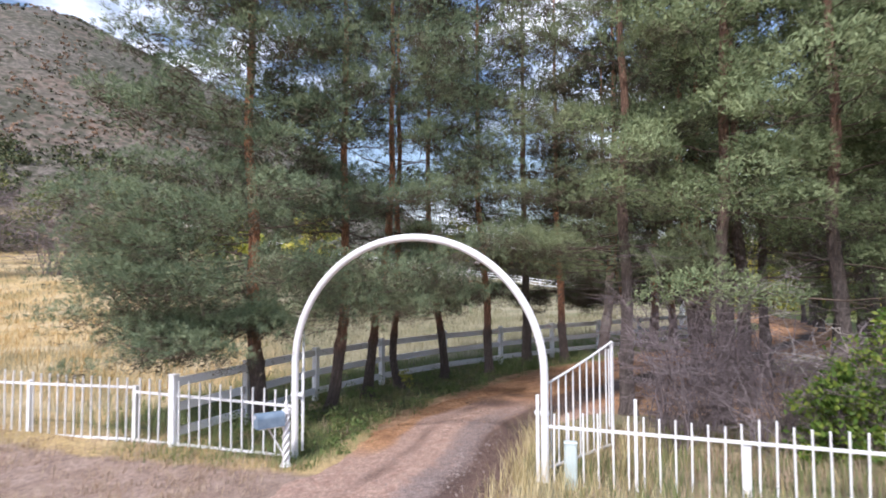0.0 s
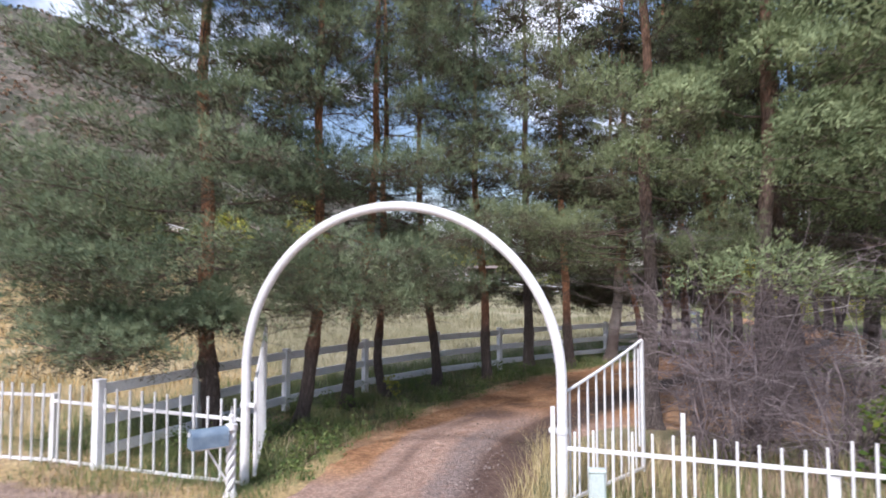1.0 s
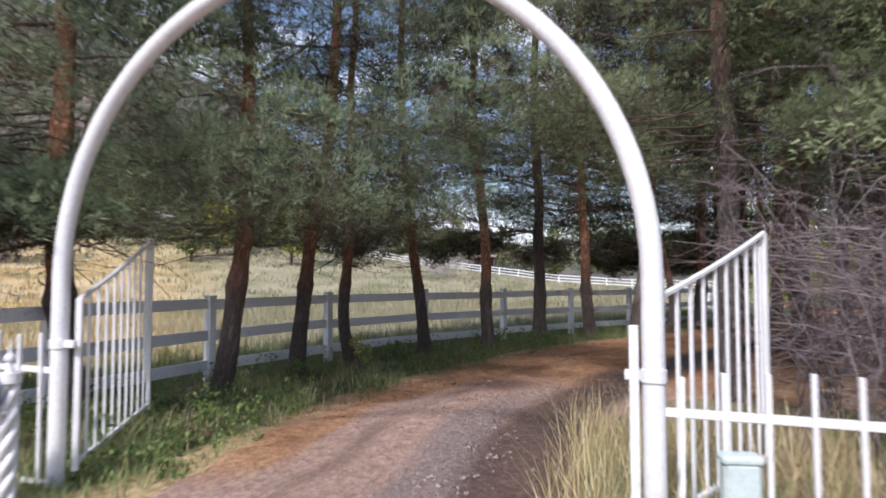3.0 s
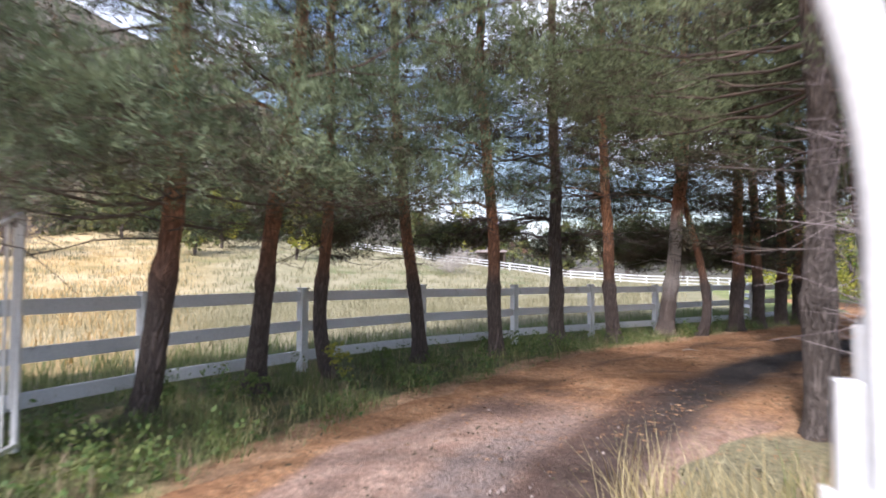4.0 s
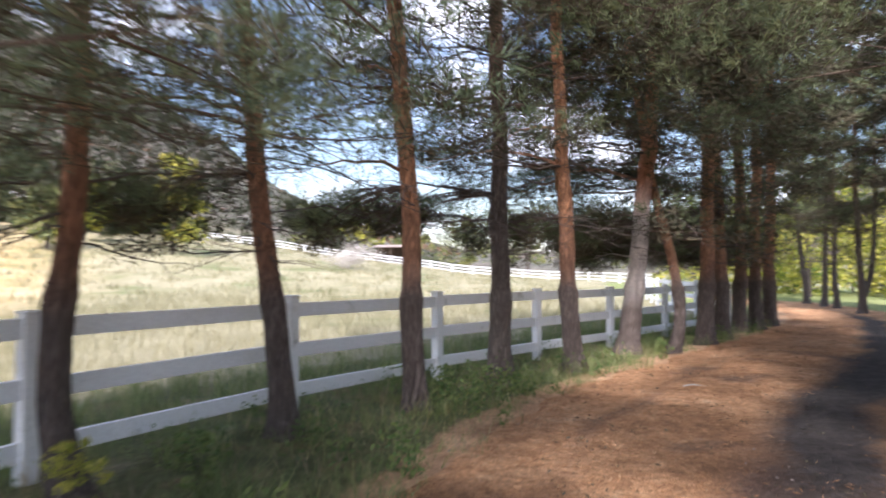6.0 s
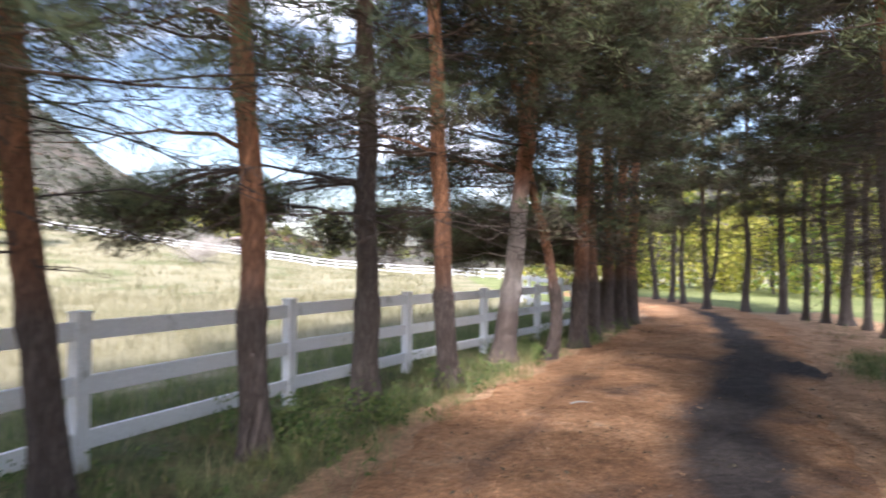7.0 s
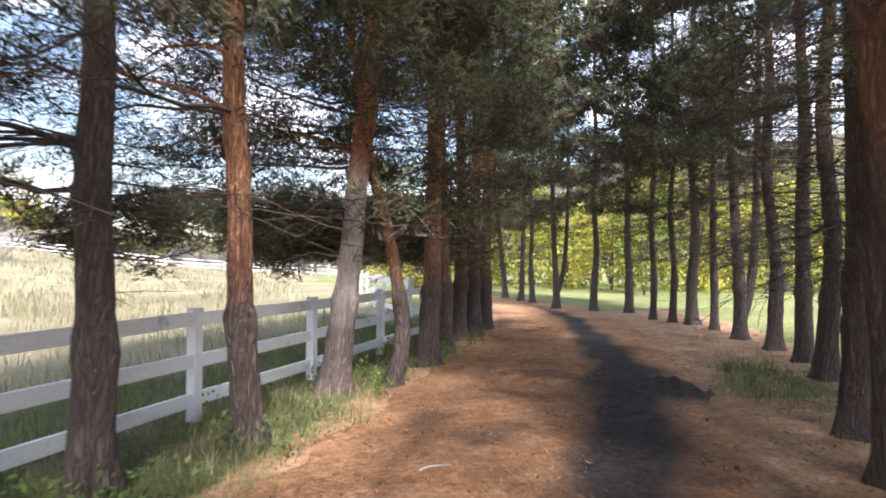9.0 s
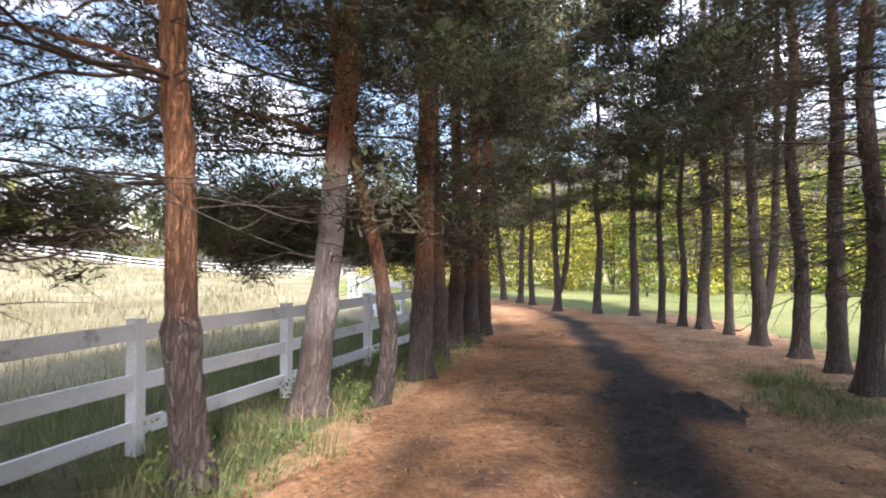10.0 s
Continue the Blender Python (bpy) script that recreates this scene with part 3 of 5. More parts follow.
def fence_post(bm, x, y, z0, z1, w, yaw=0.0):
    box(bm, (w, w, z1 - z0), pose(x, y, (z0 + z1) / 2, 0, 0, math.degrees(yaw)), 0.006)
    box(bm, (w + 0.014, w + 0.014, 0.02), pose(x, y, z1 + 0.008, 0, 0, math.degrees(yaw)), 0.006)
    return bm


build_arch()
build_leaf(-1.78, 0.07, -2.80, 1.80, 1.22, 1.74, "white steel gate leaf standing open beside the arch")
build_leaf(1.84, 0.07, 2.63, 1.66, 1.22, 1.67, "white steel gate leaf with sloping top, standing open")
left_a = build_picket_panel("picket_fence", -1.90, -4.86, 0.0, 0.0, ((0.74, 0.80), (0.0, 0.02)), lambda x: 0.98 + (-x - 2.0) * 0.018, 0.0, 0.2, "white steel picket fence with two rails, meeting the arch")
left_b = build_picket_panel("picket_fence", -4.94, -7.2, 0.0, 0.0, ((0.87, 0.82), (0.02, -0.06)), lambda x: 1.02, 0.0, 0.2, "white steel picket fence panel with two rails")
left_c = build_picket_panel("picket_fence", -7.3, -11.4, 0.0, 0.0, ((0.82, 0.78), (-0.06, -0.10)), lambda x: 1.01 + 0.03 * math.sin(x * 2.2), -0.02, 0.2, "white steel picket fence panel with two rails")
for run, x, top in ((left_a, -4.90, 0.88), (left_b, -7.25, 0.86), (left_c, -11.45, 0.84)):
    bm = bmesh.new()
    fence_post(bm, x, 0.03, put_on_ground(x, 0) - 0.1, top, 0.075)
    part("post", bm, M_WHITE, run)


def right_tops(x):
    return 0.89 + 0.03 * math.sin((x - 2.0) * 2.0) + 0.13 * math.exp(-((x - 4.5) / 0.25) ** 2) - 0.015 * max(0, x - 4.8)


right_a = build_picket_panel("picket_fence", 1.90, 9.5, 0.0, 0.0, ((0.71, 0.62), ), right_tops, 0.0, 0.186, "white steel picket fence with a single rail and a tall post")
bm = bmesh.new()
box(bm, (0.042, 0.042, 1.3), pose(3.01, -0.035, 0.48), 0.004)
part("tall_post", bm, M_WHITE, right_a)
for x in (4.27, 6.7, 9.2):
    bm = bmesh.new()
    fence_post(bm, x, 0.06, put_on_ground(x, 0) - 0.1, 0.71 - (x - 1.9) * 0.012 - 0.05, 0.095)
    part("post", bm, M_WHITE, right_a)

# short marker beside the gate
marker = thing("utility_marker", 2.22, -0.17, put_on_ground(2.22, -0.17), "pale green-white plastic utility marker in dry grass", "marker", rz=0.2)
bm = bmesh.new()
box(bm, (0.16, 0.10, 0.70), pose(0, 0, 0.22), 0.02)
part("body", bm, M_MARK, marker)
bm = bmesh.new()
box(bm, (0.172, 0.112, 0.04), pose(0, 0, 0.575), 0.012)
part("cap", bm, M_MARK, marker)


def build_mailbox():
    mb = thing("mailbox", -1.74, -0.44, put_on_ground(-1.74, -0.44), "blue-grey metal mailbox on a white twisted steel post", "mailbox", rz=0.95)
    # post of two twisted strands
    t = Tubes()
    z = np.linspace(-0.05, 0.74, 60)
    for k in range(3):
        a = z * 17 + k * 2.1
        t.add(np.stack([0.032 * np.cos(a), 0.032 * np.sin(a), z], -1), [0.027] * 60, 6)
    part("twisted_post", t.mesh("twisted_post"), M_WHITE, mb, "white twisted steel post", smooth=True)
    bm = bmesh.new()
    rod(bm, (0, 0, 0.74), (0, 0, 0.80), 0.066, 16)
    rod(bm, (0, 0, 0.79), (0, 0, 0.86), 0.028, 10, 0.02)
    bmesh.ops.create_uvsphere(bm, u_segments=12, v_segments=8, radius=0.03, matrix=pose(0, 0, 0.885))
    rod(bm, (0, 0, 0.90), (0, 0, 1.0), 0.014, 8, 0.003)
    part("finial", bm, M_WHITE, mb)
    bm = bmesh.new()
    rod(bm, (0, 0, 0.0), (0, 0, 0.06), 0.085, 16, 0.06)
    part("foot", bm, M_WHITE, mb)
    bm = bmesh.new()
    rod(bm, (-0.27, 0, 0.58), (-0.01, 0, 0.12), 0.012, 8)
    part("brace", bm, M_WHITE, mb)
    bm = bmesh.new()
    box(bm, (0.40, 0.10, 0.02), pose(-0.20, 0, 0.575), 0.003)
    part("shelf", bm, M_WHITE, mb)
    # box with a rounded top, its length along x
    bm = bmesh.new()
    prof = [(-0.085, 0.0), (0.085, 0.0), (0.085, 0.12)] + [(0.085 * math.cos(a), 0.12 + 0.085 * math.sin(a)) for a in np.linspace(0.25, math.pi - 0.25, 9)] + [(-0.085, 0.12)]
    rings = [[bm.verts.new((x, y, 0.587 + zz)) for y, zz in prof] for x in (-0.42, -0.05)]
    k = len(prof)
    for i in range(k):
        bm.faces.new((rings[0][i], rings[0][(i + 1) % k], rings[1][(i + 1) % k], rings[1][i]))
    bm.faces.new(rings[0])
    bm.faces.new(rings[1][::-1])
    shell = part("box", bm, M_MAILBOX, mb, "blue-grey sheet-metal mailbox body")
    bm = bmesh.new()
    rings = [[bm.verts.new((x, y * 1.06, 0.583 + zz * 1.04)) for y, zz in prof] for x in (-0.445, -0.41)]
    for i in range(k):
        bm.faces.new((rings[0][i], rings[0][(i + 1) % k], rings[1][(i + 1) % k], rings[1][i]))
    bm.faces.new(rings[0])
    bm.faces.new(rings[1][::-1])
    part("door", bm, M_MAILBOX, shell)
    bm = bmesh.new()
    box(bm, (0.02, 0.02, 0.05), pose(-0.455, 0, 0.74), 0.004)
    part("handle", bm, M_WHITE, shell)
    return mb


build_mailbox()


# ---------------------------------------------------------------- the white rail fences
def build_rail_fence(points, rails, top, label, w=0.115, rail_h=0.14):
    fence = thing("rail_fence", 0, 0, 0, label, "fence", "white rail fences")
    zs = [put_on_ground(x, y) for x, y in points]
    for i, (x, y) in enumerate(points):
        a, b = points[max(0, i - 1)], points[min(len(points) - 1, i + 1)]
        yaw = math.atan2(b[1] - a[1], b[0] - a[0])
        bm = bmesh.new()
        fence_post(bm, x, y, zs[i] - 0.15, zs[i] + top + random.uniform(-0.012, 0.012), w, yaw + random.gauss(0, 0.02))
        part("post", bm, M_RAIL, fence)
    for i in range(len(points) - 1):
        for h in rails:
            p = Vector((*points[i], zs[i] + h + random.gauss(0, 0.006)))
            q = Vector((*points[i + 1], zs[i + 1] + h + random.gauss(0, 0.006)))
            d = q - p
            m = Matrix.Translation((p + q) / 2) @ d.to_track_quat("X", "Z").to_matrix().to_4x4()
            bm = bmesh.new()
            box(bm, (d.length - w * 0.9, 0.038, rail_h), m, 0.004)
            part("rail", bm, M_RAIL, fence)
    return fence


def spaced(points, step):
    out = []
    for (ax, ay), (bx, by) in zip(points, points[1:]):
        n = max(1, round(math.hypot(bx - ax, by - ay) / step))
        out += [(ax + (bx - ax) * i / n, ay + (by - ay) * i / n) for i in range(n)]
    return out + [points[-1]]


build_rail_fence(FENCE, (0.22, 0.62, 1.03), 1.14, "white three-rail board fence with square posts beside the pines")
build_rail_fence(spaced([(5.04, 20.7), (4.6, 26), (5.2, 36)], 2.44)[1:], (0.25, 0.65, 1.05), 1.16, "white three-rail fence crossing the end of the paddock")
build_rail_fence(spaced([(10, 62), (3.3, 77), (-9, 80), (-23, 83), (-45, 84), (-75, 80)], 3.0), (0.25, 0.62, 0.98), 1.06, "distant white rail fence across the dry paddock", 0.11, 0.11)


# ---------------------------------------------------------------- pines
RNG = np.random.default_rng(7)


def needles(pads, tufts, each, rng, width=0.003, thick=0.62, inner=30, length=0.06, core=1.0, mat=0):
    """Pads of foliage: every pad is a dome of rounded tufts, every tuft a burst of short needles. pads: rows of x, y, z, radius, out_x, out_y."""
    p = np.repeat(np.asarray(pads, float), tufts, axis=0)
    n = len(p)
    d = rng.normal(0, 1, (n, 3))
    d /= np.linalg.norm(d, axis=1)[:, None]
    d[:, 2] = np.where(d[:, 2] < -0.30, -d[:, 2], d[:, 2])
    c = p[:, :3] + d * (p[:, 3] * rng.uniform(0.35, 1.05, n) ** 0.5)[:, None] * [1, 1, thick]
    lr = length * rng.uniform(0.9, 1.9, n)
    up = d * 0.75 + np.stack([0.20 * p[:, 4], 0.20 * p[:, 5], np.full(n, 0.35)], -1)
    c, up, lr = np.repeat(c, each, axis=0), np.repeat(up, each, axis=0), np.repeat(lr, each)
    m = len(c)
    b = rng.normal(0, 0.60, (m, 3)) + up
    b /= np.linalg.norm(b, axis=1)[:, None]
    w = np.cross(b, rng.normal(0, 1, (m, 3)))
    w /= np.linalg.norm(w, axis=1)[:, None] + 1e-9
    o = c + b * (lr * rng.uniform(0.0, 0.9, m))[:, None]
    ln = length * rng.uniform(0.7, 1.35, m)[:, None]
    wd = width * rng.uniform(0.7, 1.4, m)[:, None]
    v = np.stack([o - w * wd, o + w * wd, o + b * ln], 1).reshape(-1, 3)
    if mat:
        # matted shoots that close the dome of each pad
        q = np.repeat(np.asarray(pads, float), mat, axis=0)
        k = len(q)
        d = rng.normal(0, 1, (k, 3))
        d /= np.linalg.norm(d, axis=1)[:, None]
        d[:, 2] = np.where(d[:, 2] < -0.15, -d[:, 2], d[:, 2])
        o = q[:, :3] + d * (q[:, 3] * rng.uniform(0.66, 0.90, k))[:, None] * [1, 1, thick]
        b = rng.normal(0, 0.7, (k, 3)) + d * 0.5
        b /= np.linalg.norm(b, axis=1)[:, None]
        w = np.cross(b, d + rng.normal(0, 0.35, (k, 3)))
        w /= np.linalg.norm(w, axis=1)[:, None] + 1e-9
        ln, wd = rng.uniform(1.2, 2.2, k)[:, None] * length, length * rng.uniform(0.13, 0.25, k)[:, None]
        v = np.concatenate([v, np.stack([o - b * ln * 0.5 - w * wd, o - b * ln * 0.5 + w * wd, o + b * ln * 0.5], 1).reshape(-1, 3)])
    # brown twigs and old needles inside and under each pad, painting its shade
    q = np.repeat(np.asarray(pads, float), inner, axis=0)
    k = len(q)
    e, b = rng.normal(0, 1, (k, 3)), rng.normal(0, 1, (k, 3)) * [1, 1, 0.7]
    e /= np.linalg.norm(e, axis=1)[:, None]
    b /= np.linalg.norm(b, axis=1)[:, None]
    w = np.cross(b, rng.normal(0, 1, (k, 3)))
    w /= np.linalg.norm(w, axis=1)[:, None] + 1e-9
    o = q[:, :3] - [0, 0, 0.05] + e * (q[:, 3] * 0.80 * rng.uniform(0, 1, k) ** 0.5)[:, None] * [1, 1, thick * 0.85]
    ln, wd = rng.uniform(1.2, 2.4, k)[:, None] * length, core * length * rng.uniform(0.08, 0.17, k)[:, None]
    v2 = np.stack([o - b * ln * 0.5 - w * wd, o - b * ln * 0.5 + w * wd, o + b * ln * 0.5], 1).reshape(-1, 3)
    return v, v2


def build_pine(x, y, tall, r, lean=(0.0, 0.0), bend=0.0, crown=2.6, open_to=None, low_open=3.2, low_back=1.7, bark=None, leaf=None, seed=0, pads=1.0, dead=16, label="", fork=None, limbs=46, tufts=12, puff=1.0, low_limbs=0, each=16, width=0.003, length=0.06, fan=0.3, inside=0.3, sag=0.0, fill=30, boughs=(), low_z=1.7, low_to=2.7, low_span=0.8, dead_from=1.5, sway=None, dead_long=1.75, twigs=6, core=1.0, masses=(), bunch=1.05, steps=(0.35, 0.58, 0.80, 1.0), mat=0):
    """A pine. open_to: the heading (radians) of its bare, pruned side; live limbs start at low_open there and low_back elsewhere.
    sway: how far the stem has wandered along x at heights of 1.2, 2.4, 3.6 and 5 m."""
    rng = np.random.default_rng(seed + 11)
    zg = put_on_ground(x, y)
    tree = thing("pine_tree", x, y, zg, label or "pine with furrowed grey bark turning orange above", "tree", "pines along the driveway")
    ph = rng.uniform(0, 6.28)
    curve = np.polyfit((0, 1.2, 2.4, 3.6, 5.0), (0, *sway), 4) if sway else None

    def axis(z):
        z = np.asarray(z, float)
        k = z / 3.5
        sx = np.polyval(curve, np.clip(z, 0, 5.0)) + 0.012 * np.sin(z * 3.1 + ph) if sway else lean[0] * np.minimum(k, 1.6) + bend * np.sin(z * 1.25) + 0.03 * np.sin(z * 1.9 + ph)
        sy = lean[1] * np.minimum(k, 1.6) + 0.04 * np.sin(z * 1.5 + ph * 2)
        return np.stack([sx, sy, z], -1)

    def girth(z):
        z = np.asarray(z, float)
        return r * (1 - 0.86 * np.clip(z / tall, 0, 1) ** 0.95) + r * 0.55 * np.exp(-np.maximum(z, 0) / 0.16)
    # trunk with flared, uneven foot and swellings where limbs were cut
    sides = 18
    zz = np.concatenate([[-0.12, 0.0, 0.06, 0.13, 0.22, 0.34, 0.5], np.arange(0.62, 5.0, 0.13), np.linspace(5.2, tall, 14)])
    ang = np.arange(sides) * 2 * math.pi / sides
    ax = axis(np.maximum(zz, 0))
    ax[:, 2] = zz
    knee = rng.uniform(0.95, 1.35)
    rad = girth(zz)[:, None] * (1 + 0.16 * np.exp(-np.maximum(zz, 0) / 0.25)[:, None] * np.cos(ang * 4 + ph)[None] + 0.045 * np.sin(ang[None] * 3 + zz[:, None] * 2.1 + ph) + rng.normal(0, 0.035, (len(zz), sides)) + (0.20 * np.exp(-((zz - knee) / 0.10) ** 2) + 0.10 * (1 - smoothstep(zz, knee, knee + 0.12)))[:, None])
    for q in range(7):
        kz, ka = rng.uniform(0.5, 4.0), rng.uniform(0, 6.28)
        rad = rad + r * rng.uniform(0.10, 0.26) * np.exp(-((zz - kz) / 0.13) ** 2)[:, None] * np.exp(-(np.angle(np.exp(1j * (ang - ka))) / 0.55) ** 2)[None]
    v = np.stack([ax[:, None, 0] + rad * np.cos(ang), ax[:, None, 1] + rad * np.sin(ang), np.repeat(zz[:, None], sides, 1)], -1).reshape(-1, 3)
    i, j = np.meshgrid(np.arange(len(zz) - 1), np.arange(sides), indexing="ij")
    q = np.stack([i * sides + j, i * sides + (j + 1) % sides, (i + 1) * sides + (j + 1) % sides, (i + 1) * sides + j], -1).reshape(-1, 4)
    part("trunk", mesh_from("trunk", v, q), bark or M_BARK, tree, smooth=True)
    if fork:
        t = Tubes()
        z0, sx, sy = fork
        base = axis(z0)
        fz = np.linspace(0, 1, 26) ** 1.6
        up = fz * (tall * 0.8 - z0)
        out = 1 - np.exp(-up / 0.8) + 0.05 * up
        pts = np.stack([base[0] + sx * out, base[1] + sy * out, z0 + up], -1)
        t.add(pts, r * 0.80 * (1 - 0.85 * fz), 16)
        part("second_stem", t.mesh("second_stem"), bark or M_BARK, tree, smooth=True)
    # limbs and the pads of needles they carry
    centres = []
    z0, k = min(low_back, low_open), 0
    zs = z0 + (tall - 0.5 - z0) * np.sort(rng.uniform(0, 1, limbs)) ** bunch
    zs = np.concatenate([rng.uniform(low_z, low_z + low_span, low_limbs), zs])
    for z in zs:
        k += 1
        h = k * 2.39996 + rng.normal(0, 0.35)
        if k <= low_limbs:
            h = low_to + rng.normal(0, 0.45 if low_limbs > 10 else 0.6)
        toward = 0.0 if open_to is None else max(0.0, math.cos(h - open_to))
        start = low_back + (low_open - low_back) * min(1.0, toward * 1.6)
        if z < start - 0.2 and k > low_limbs:
            continue
        f = max(0.0, (z - z0) / (tall - z0))
        ln = crown * (1 - f) ** 0.62 * rng.uniform(0.72, 1.12) * (1 - 0.45 * toward) * (0.66 if k <= low_limbs <= 5 else 1.0) + 0.25
        droop = rng.uniform(-0.22, 0.10) - (0.10 + sag) * (1 - f) + 0.45 * f
        u = np.linspace(0, 1, 7)
        side = rng.normal(0, 0.12)
        dirx, diry = math.cos(h), math.sin(h)
        p0 = axis(z)
        pts = np.stack([p0[0] + ln * u * (dirx - diry * side * u), p0[1] + ln * u * (diry + dirx * side * u), z + ln * (droop * u + 0.22 * u * u)], -1)
        pts[1:] += np.cumsum(rng.normal(0, 0.030 * min(ln, 2.0), (6, 3)), axis=0) * [1, 1, 1.1]
        r0 = (0.011 + 0.012 * ln) * (0.75 + 0.5 * r / 0.12) * 0.35
        live = Tubes()
        live.add(pts, r0 * (1 - 0.8 * u), 4)
        for s in steps:
            if s < 0.5 and rng.uniform() > inside and k > low_limbs:
                continue
            b = np.array([np.interp(s, u, pts[:, q]) for q in range(3)])
            for sgn in (-1, 1):
                sl = min(ln, 2.4) * fan * rng.uniform(0.45, 1.1) * (1.3 - 0.75 * s)
                e = b + np.array([(-diry * sgn + dirx * 0.6) * sl, (dirx * sgn + diry * 0.6) * sl, rng.uniform(-0.04, 0.16)])
                live.add([b, (b + e) / 2 + rng.normal(0, 0.03, 3), e], [r0 * 0.4, r0 * 0.3, r0 * 0.12], 3)
                if rng.uniform() > pads * (0.92 if s < 1 else 0.72):
                    for q in range(2):
                        f0 = e + rng.normal(0, 0.22, 3) + [dirx * 0.2, diry * 0.2, 0.0]
                        live.add([e, (e + f0) / 2 + rng.normal(0, 0.02, 3), f0], [r0 * 0.14, r0 * 0.11, r0 * 0.05], 3)
                    continue
                centres.append((*e, rng.uniform(0.24, 0.50) * puff * (0.8 + 0.2 * crown / 2.6) * (1.5 if k <= low_limbs else 1.0), dirx, diry))
        part("limb", live.mesh("limb"), M_LIMB, tree)
    # low hanging masses of needles: heading, reach, height, radius
    for h, reach, z, rad in masses:
        hub = axis(z) + [reach * math.cos(h), reach * math.sin(h), 0]
        live = Tubes()
        p0 = axis(z + 0.25)
        u = np.linspace(0, 1, 7)[:, None]
        for q in range(24):
            e = hub + rng.normal(0, 1, 3) * [rad * 0.52, rad * 0.52, rad * 0.24]
            bow = p0 + (e - p0) * u + [0, 0, 0.12] * np.sin(u * math.pi)
            live.add(bow, np.linspace(0.016 if q < 3 else 0.005, 0.003, 7), 4 if q < 3 else 3)
            centres.append((*e, rng.uniform(0.24, 0.38), math.cos(h), math.sin(h)))
        part("limb", live.mesh("limb"), M_LIMB, tree)
    for s in range(4):
        centres.append((*(axis(tall - 0.25 * s) + [0, 0, 0.1]), 0.35 + 0.08 * s, 0, 0))
    centres = np.array(centres)
    # foliage thickens towards the light
    bands = [(-1, 4.6, tufts, each, width, fill, length), (4.6, 8.6, max(4, int(tufts * 0.7)), each, width * 1.6, int(fill * 0.9), length * 1.4), (8.6, 99, max(3, tufts // 6), max(5, each // 3), width * 6, fill // 3, length * 2.2)]
    green, old = [], []
    for lo, hi, tf, ea, wd, fl, nl in bands:
        c = centres[(centres[:, 2] >= lo) & (centres[:, 2] < hi)]
        if len(c):
            v, v2 = needles(c, tf, ea, rng, wd, 0.60, fl, nl, core, mat if lo < 8 else 0)
            green.append(v)
            old.append(v2)
    for name, paint, vs in (("crown", leaf or M_NEEDLE, green), ("old_needles", M_SHADE_BROWN, old)):
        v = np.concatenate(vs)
        part(name, mesh_from(name, v, np.arange(len(v)).reshape(-1, 3)), paint, tree, "" if name == "crown" else "brown twigs and old needles painting shade inside the crown")
    for z, h, ln, r0 in boughs:
        u = np.linspace(0, 1, 9)
        kink = np.concatenate([np.zeros((1, 3)), rng.normal(0, 0.022, (8, 3))])
        pts = axis(z) + np.stack([ln * u * math.cos(h), ln * u * math.sin(h), ln * (0.16 * np.sin(u * 2.6) - 0.10 * u * u)], -1) + kink
        t = Tubes()
        t.add(pts, r0 * (1 - 0.75 * u), 7)
        for q in range(6):
            b = pts[rng.integers(3, 9)]
            hh = h + rng.normal(0, 0.8)
            e = b + np.array([math.cos(hh), math.sin(hh), rng.uniform(-0.2, 0.5)]) * rng.uniform(0.2, 0.6)
            t.add([b, (b + e) / 2 + rng.normal(0, 0.02, 3), e], [r0 * 0.25, r0 * 0.18, r0 * 0.08], 4)
        part("bough", t.mesh("bough"), bark or M_BARK, tree, smooth=True)
    # dead lower branches
    if dead:
        for s in range(dead):
            z = rng.uniform(dead_from, max(low_open, 2.0) + 1.6)
            h = rng.uniform(0, 6.28) if open_to is None else rng.normal(open_to, 1.5)
            ln = rng.uniform(0.35, dead_long) * (0.5 if z < 1.6 else 1.0)
            u = np.linspace(0, 1, 6)
            dr = rng.uniform(-0.30, 0.30)
            wander = np.concatenate([np.zeros((1, 3)), np.cumsum(rng.normal(0, 0.03, (5, 3)), axis=0)])
            pts = axis(z) + ln * np.stack([u * math.cos(h), u * math.sin(h), dr * u - rng.uniform(-0.1, 0.35) * u * u], -1) + wander
            bare = Tubes()
            bare.add(pts, 0.0085 * (1 - 0.75 * u) + 0.0016, 3)
            for w in range(rng.integers(twigs // 2, twigs + 3)):
                b = pts[rng.integers(1, 6)]
                hh = h + rng.normal(0, 0.8)
                e = b + np.array([math.cos(hh), math.sin(hh), rng.normal(-0.08, 0.3)]) * rng.uniform(0.12, 0.55)
                bare.add([b, (b + e) / 2 + rng.normal(0, 0.02, 3), e], [0.0042, 0.0032, 0.0014], 3)
            part("dead_branch", bare.mesh("dead_branch"), M_DEAD, tree)
    return tree


EAST, WEST = 0.0, math.pi
L1 = "pine with furrowed grey bark turning orange above"
